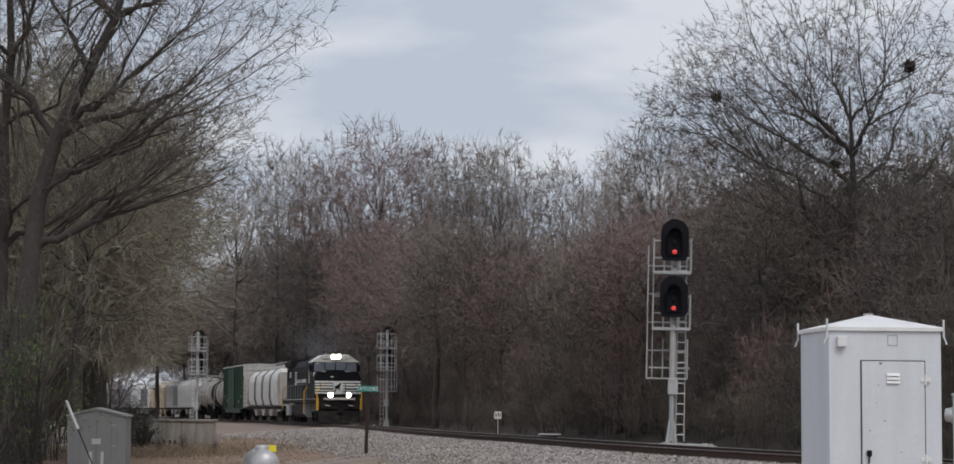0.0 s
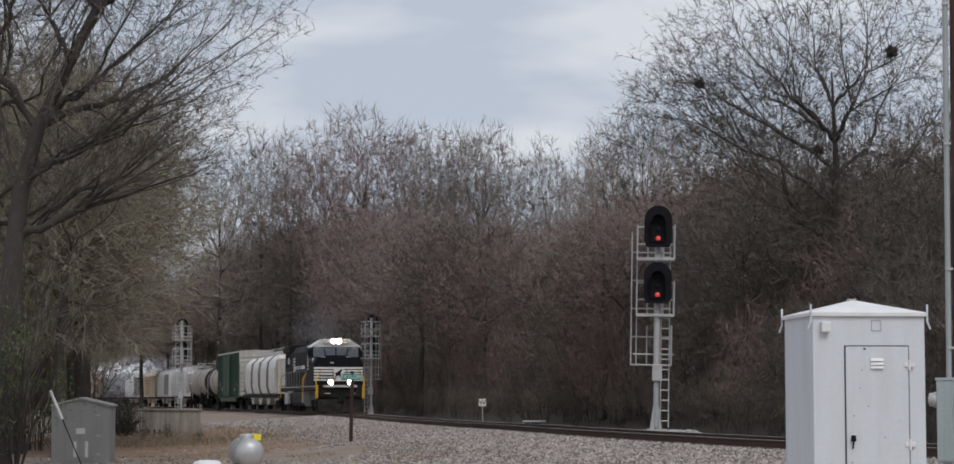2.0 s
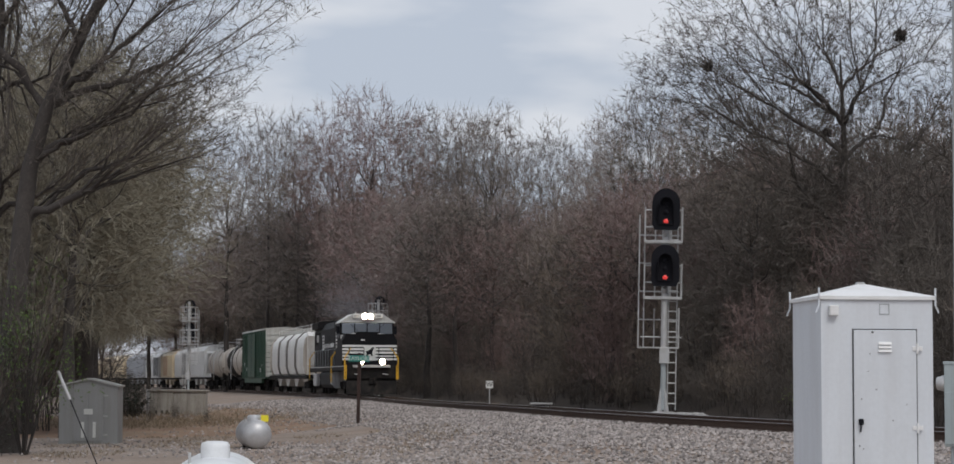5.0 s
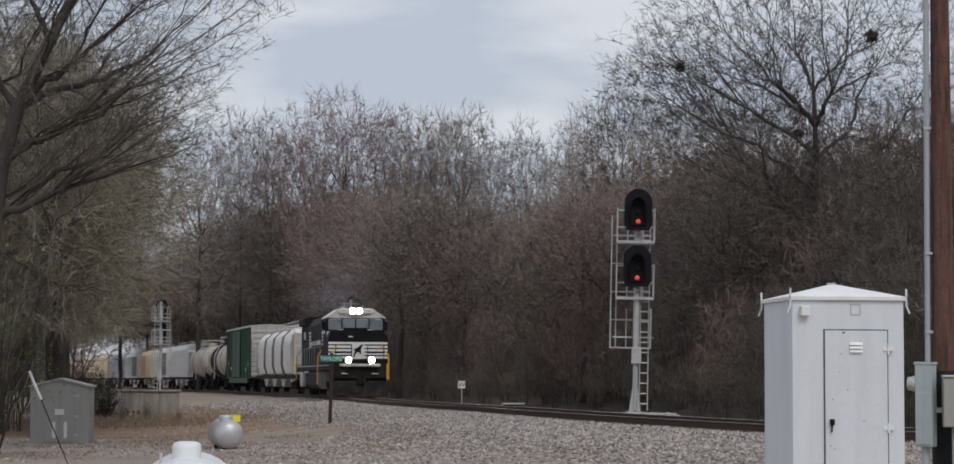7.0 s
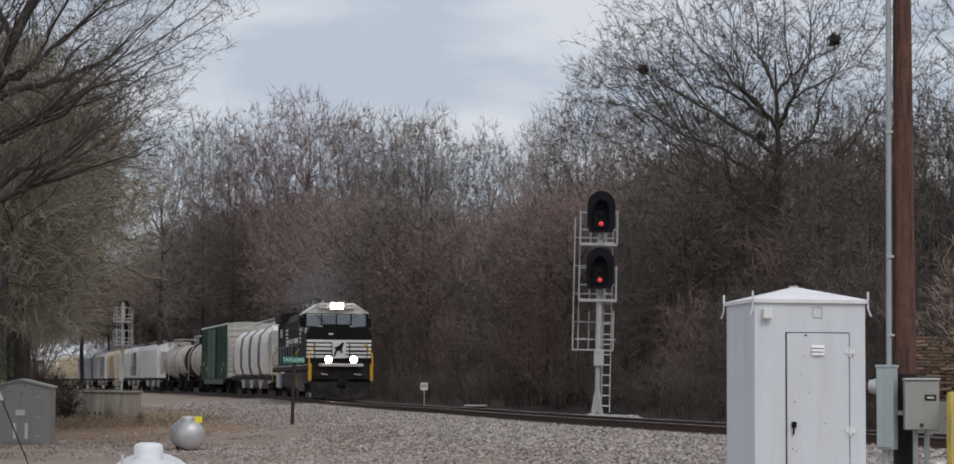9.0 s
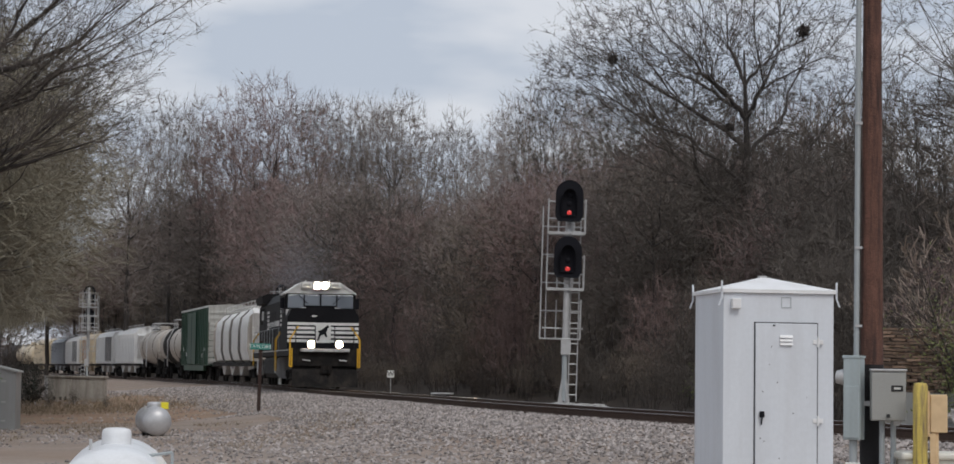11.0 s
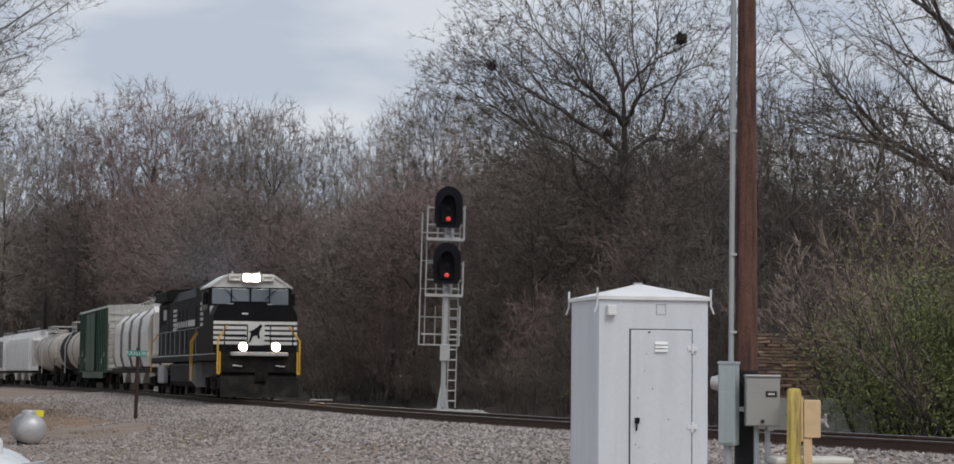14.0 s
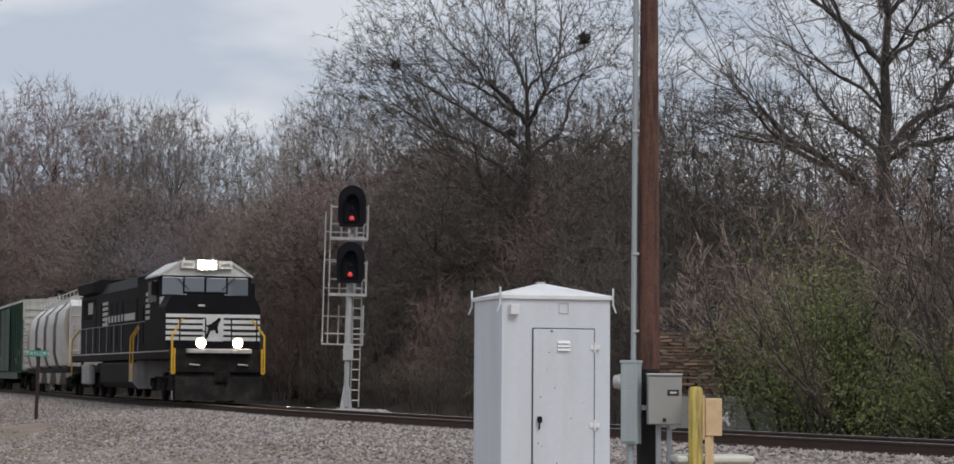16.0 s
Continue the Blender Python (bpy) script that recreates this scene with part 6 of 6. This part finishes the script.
big2 = forked(47, (0, 0, -0.4), 4.6, tips_, 0.32, M["bark"], M["twig_dark"], 0.010, 6, 0.34, 0.0075, up=0.1, stout=40, leader=((0, 0, -0.4), (-0.1, 0, 6.0), (0.1, 0, 13.0)), limbs=15)
plant("large_bare_tree", big2, ground_pose(11.3, 60.0, 0), "large leafless tree with dark wide-spread limbs above the bank", "tree", "large bare trees", 1.0)
tips_ = np.concatenate([crown(r_, 1900, (3.4, 0, 10.9), (4.4, 2.6, 3.4), 2.0, 0.2), crown(r_, 1100, (3.5, 0, 8.2), (2.9, 2.2, 2.0), 2.0, 0.25), crown(r_, 1000, (-1.5, 0, 13.5), (4.5, 3.5, 4.0), 2.0, 0.2)])
big3 = forked(52, (0, 0, -0.4), 4.4, tips_, 0.34, M["bark"], M["twig_dark"], 0.008, 6, 0.34, 0.0065, up=0.0, sag=0.05, stout=30, leader=((0, 0, -0.4), (0.2, 0, 4.8), (0.6, 0, 7.6), (2.0, 0, 10.4), (3.2, 0, 14.0)), limbs=13)
plant("large_bare_tree", big3, ground_pose(-18.5, 50.0, 0), "large leafless multi-stemmed tree with overhanging branches", "tree", "large bare trees", 1.0)
tips_ = np.concatenate([crown(r_, 1200, (0.3, 0, 12.5), (3.6, 3.0, 4.2), 2.0, 0.2), crown(r_, 700, (1.0, 0, 7.4), (2.6, 2.4, 1.8), 2.0, 0.25)])
big4 = forked(53, (0, 0, -0.4), 3.6, tips_, 0.27, M["bark"], M["twig_dark"], 0.008, 6, 0.34, 0.0065, up=0.0, sag=0.05, stout=30, leader=((0, 0, -0.4), (0.15, 0, 6.0), (0.2, 0, 15.0)), limbs=10)
plant("large_bare_tree", big4, ground_pose(-19.6, 51.5, 0), "tall upright leafless tree with a dark trunk", "tree", "large bare trees", 1.0)
for nx, nz, s in ((3.77, 13.0, 0.22), (-2.9, 12.0, 0.16), (1.2, 9.6, 0.16)):
    nest = thing("nest", pose(nx, 77.0, nz), "dark ball of leaves and twigs high in a tree", "nest")
    w = Wood(int(nz * 10))
    for k in range(90):
        d = w.r.normal(0, 1, 3)
        d /= np.linalg.norm(d)
        q = d * s * w.r.uniform(0.3, 1.0)
        w.limb([q - w.r.normal(0, 0.4, 3) * s, q, q + w.r.normal(0, 0.4, 3) * s], [0.02, 0.035, 0.01], 3, 0)
    o = new("twig_ball", w.mesh("twig_ball", 0, M["bark"]))
    o.parent = nest

# trees behind on the near side of the line
def high_crown(seed):
    t = crown(np.random.RandomState(seed), 1700, (0, 0, 8.2), (3.9, 3.9, 5.6), 1.8, 0.22)
    t[:, 2] = np.maximum(t[:, 2], 3.1 + 0.12 * t[:, 2])
    return t


DROOPS = [forked(s_, (0, 0, -0.4), 3.6, high_crown(s_), 0.2, M["bark"], M["twig_olive"], 0.009, 6, 0.85, 0.010, up=0.05, sag=0.02,
                 leader=((0, 0, -0.4), (0.1, 0, 5.0), (0, 0.1, 10.0)), limbs=14)
          for s_ in (61, 62)]
for x, y, k, s in ((-24.6, 72, 0, 1.0), (-23.2, 68, 1, 0.95), (-27.6, 80, 0, 1.05), (-26.0, 75, 1, 1.05), (-30.6, 90, 0, 1.1), (-33.5, 100, 1, 1.1), (-38, 113, 0, 1.2), (-43, 128, 1, 1.2),
                   (-21.9, 62, 0, 0.95), (-50, 146, 0, 1.3), (-58, 168, 1, 1.35), (-68, 195, 0, 1.5), (-24.5, 66, 1, 1.0), (-80, 225, 0, 1.6), (-29, 78, 0, 1.15), (-35, 92, 1, 1.3)):
    plant("bare_tree", DROOPS[k], ground_pose(x + 0.8, y, rnd.uniform(0, 360)), "leafless brown tree with drooping twiggy branches", "tree", "bare trees by the cabinet", s, wide=1.2)
for k in range(14):
    az = -0.41 + 0.11 * k / 14
    y = rnd.uniform(225, 260)
    if lateral(az * y, y) < -10:
        plant("thicket", THICKETS[k % 3], ground_pose(az * y, y, rnd.uniform(0, 360)), "dense leafless thicket beyond the curve", "thicket", "thickets by the cabinet", rnd.uniform(1.8, 2.3), ("stem_tangle", "twig_mass"), 1.3)
for k in range(16):
    az = -0.42 + 0.078 * k / 16
    y = rnd.uniform(62, 80) if k % 3 else rnd.uniform(95, 125)
    plant("thicket", THICKETS[k % 3], ground_pose(az * y, y, rnd.uniform(0, 360)), "tangled brown leafless thicket under the trees", "thicket", "thickets by the cabinet", rnd.uniform(0.6, 1.25), ("stem_tangle", "twig_mass"))




def brick_pile():
    e = thing("brick_stack", pose(4.75, 47.0, ground_z(4.75, 47.0) - 0.1, 0, 0, -12), "leaning stack of weathered brown bricks behind brush", "brick stack")
    b0 = None
    for row in range(20):
        for k in range(6):
            m = pose(-0.75 + k * 0.3 + 0.12 * (row % 2) + rnd.uniform(-0.03, 0.03), rnd.uniform(-0.05, 0.05), 1.0 + row * 0.072, rnd.uniform(-3, 3), rnd.uniform(-4, 4), rnd.uniform(-12, 12))
            if b0 is None:
                b0 = part("brick", boxed(-0.145, 0.145, -0.1, 0.1, -0.026, 0.026, bevel=0.006), M["brick"], e)
                b0.matrix_basis = m
            else:
                again(b0, m)
    part("base", boxed(-1.0, 1.2, -0.2, 0.25, -0.1, 0.95, bevel=0.03), M["concrete"], e, "rough concrete base")


brick_pile()
fence = thing("metal_fence", pose(5.3, 46.0, ground_z(5.3, 46.0), 0, 0, -8), "low grey corrugated metal fence behind brush", "fence")
p0 = None
for k in range(9):
    m = pose(-0.9 + k * 0.24, 0.02 * (k % 2), 0.0)
    if p0 is None:
        p0 = part("sheet", boxed(-0.115, 0.115, -0.012, 0.012, 0.0, 0.95), M["cab_grey"], fence)
        p0.matrix_basis = m
    else:
        again(p0, m)
# last four clumps are added to darken the shadowed opening beside the wall
for x, y, s in ((-23.1, 80.5, 0.5), (-23.9, 80.0, 0.55), (-21.6, 79.5, 0.4), (-25.9, 83.0, 1.4), (-26.5, 83.6, 1.6), (-27.2, 83.2, 1.3), (-25.4, 83.4, 1.2)):
    plant("thicket", THICKETS[2], ground_pose(x, y, rnd.uniform(0, 360)), "small dark weed clump by the wall, some added to fill a shadowed opening", "thicket", "weeds below the wall", s * 0.2, ("stem_tangle", "twig_mass"))


def leafy(name, m, size, n, leaf, label, seed, flat=1.0, wide=1.0):
    """Evergreen bush: thin stems and many small leaf blades."""
    r = np.random.RandomState(seed)
    e = thing(name, m, label, "bush", "green bushes")
    w = Wood(seed)
    for k in range(14):
        d = r.normal(0, 0.5, 3)
        d[2] = 1.0
        d[:2] *= wide
        w.grow((0, 0, -0.2), d, size * r.uniform(0.7, 1.2), 0.03, 1, THICKET)
    o = new("stem_tangle", w.mesh("stem_tangle", 0, M["bark"]))
    o.parent = e
    o = new("twig_mass", w.mesh("twig_mass", 1, M["twig_dark"]))
    o.parent = e
    c = []
    for k in range(max(12, n // 60)):
        c.append(r.normal(0, 1, 3) * (0.36 * size * wide, 0.36 * size * wide, 0.26 * size * flat) + (0, 0, size * 0.55))
    v, f = [], []
    for k in range(n):
        p = c[r.randint(len(c))] + r.normal(0, 0.13 * size * min(1.0, wide * 1.5), 3)
        p[2] = max(p[2], 0.02)
        a, b = r.normal(0, 1, 3), r.normal(0, 1, 3)
        a *= 0.045 / np.linalg.norm(a)
        b *= 0.016 / np.linalg.norm(b)
        i = len(v)
        v += [tuple(p - a), tuple(p + b), tuple(p + a), tuple(p - b)]
        f.append((i, i + 1, i + 2, i + 3))
    me = bpy.data.meshes.new("leaves")
    me.from_pydata(v, [], f)
    me.materials.append(leaf)
    o = new("leaves", me)
    o.parent = e
    for o in e.children:
        o["kind"] = "stuff"
    return e


leafy("green_bush", ground_pose(7.3, 44.6, 0), 3.3, 17000, M["leaf"], "dull green evergreen bush tangled with bare stems", 1, wide=0.75)
leafy("green_bush", ground_pose(7.1, 44.4, 0), 2.6, 14000, M["leaf"], "dull green evergreen bush tangled with bare stems", 2)
leafy("green_bush", ground_pose(8.3, 40.2, 0), 1.7, 8000, M["leaf"], "low dull green bush on the bank", 3)
leafy("green_bush", ground_pose(9.3, 39.0, 0), 1.9, 8000, M["leaf"], "low dull green bush on the bank", 4)
leafy("dark_bush", ground_pose(-25.2, 82.0, 0), 1.15, 2600, M["leaf_dark"], "dark evergreen bush beside the concrete wall", 8, wide=0.7)
leafy("green_bush", ground_pose(0.6, 62.5, 0), 1.3, 900, M["leaf"], "low dull green bush on the bank", 5)
leafy("green_bush", ground_pose(-17.5, 48.5, 0), 4.4, 1900, M["leaf_bright"], "fresh green leafy shrub beside the large tree", 6, wide=0.3)
leafy("green_bush", ground_pose(-18.3, 47.8, 0), 3.6, 3000, M["leaf_dark"], "dark green leafy shrub beside the large tree", 7, wide=0.3)


# ---- ties under the rails ----
tie0 = part("tie", boxed(-1.3, 1.3, -0.115, 0.115, -0.36, -0.182, bevel=0.012), M["tie"], track)
for k in range(300):
    p, d = on_track(arc_at(26.0) + 0.53 * k)
    m = pose(p.x, p.y, track_z(p.y) + 0.004 * math.sin(k * 7.3), 0, 0, math.degrees(math.atan2(-d.x, d.y)) + 0.8 * math.sin(k * 3.1))
    if k:
        again(tie0, m)
    else:
        tie0.matrix_basis = m


# ---- dry grass on the bank and along the path ----
def grass_blades(n, seed):
    r = np.random.RandomState(seed)
    v, f = [], []
    while len(f) < n:
        if r.uniform() < 0.35:
            x, y = r.normal(-23.5, 2.6), r.normal(79.5, 3.2)
        else:
            x, y = r.uniform(-19, -7), r.uniform(44, 62)
            if noise.noise((x * 0.4, y * 0.25, 9)) < 0.12:
                continue
        if lateral(x, y) > -4:
            continue
        z = ground_z(x, y)
        h = r.uniform(0.06, 0.26) if y > 70 else r.uniform(0.03, 0.1)
        a = r.uniform(0, 6.28)
        dx, dy = 0.012 * math.cos(a), 0.012 * math.sin(a)
        lx, ly = r.normal(0, 0.5, 2) * h
        i = len(v)
        v += [(x - dx, y - dy, z - 0.01), (x + dx, y + dy, z - 0.01), (x + lx, y + ly, z + h)]
        f.append((i, i + 1, i + 2))
    me = bpy.data.meshes.new("dry_grass")
    me.from_pydata(v, [], f)
    me.materials.append(M["grass"])
    return tagged(new("dry_grass", me), "straw-coloured dry grass on the bank", "grass", kind="stuff")


grass_blades(9000, 12)


# ---- exhaust over the engine ----
def exhaust():
    r = np.random.RandomState(77)
    n = 16000
    p = np.stack([r.normal(0, 0.9, n), r.normal(13.5, 4.5, n), 4.9 + np.abs(r.normal(0, 1.25, n))], 1)
    a, b = r.normal(0, 0.015, (n, 3)), r.normal(0, 0.015, (n, 3))
    me = bpy.data.meshes.new("exhaust_smoke")
    me.from_pydata(np.stack([p, p + a, p + b], 1).reshape(-1, 3).tolist(), [], [(3 * i, 3 * i + 1, 3 * i + 2) for i in range(n)])
    me.materials.append(M["smoke"])
    return tagged(new("exhaust_smoke", me), "thin grey exhaust haze above the locomotive", "smoke", kind="stuff")


SMOKE = exhaust()


# ---- what moves ----
def motions():
    """The train rolls along the track at a steady pace, every vehicle turning with the curve."""
    head = 0.0
    for ob, length in TRAIN:
        rows = []
        for t in np.arange(0, 16.01, 1.0):
            s = arc_at(NOSE_END_Y) + PACE * (16 - t) + head
            a, _ = on_track(s + 0.18 * length)
            b, _ = on_track(s + 0.82 * length)
            d = (b - a).normalized()
            p = a - d * 0.18 * length
            rows.append((float(t), pose(p.x, p.y, track_z(p.y), 0, 0, math.degrees(math.atan2(-d.x, d.y)))))
        walk(ob, rows)
        if not head:
            walk(SMOKE, rows)
        head += length + 0.35


motions()
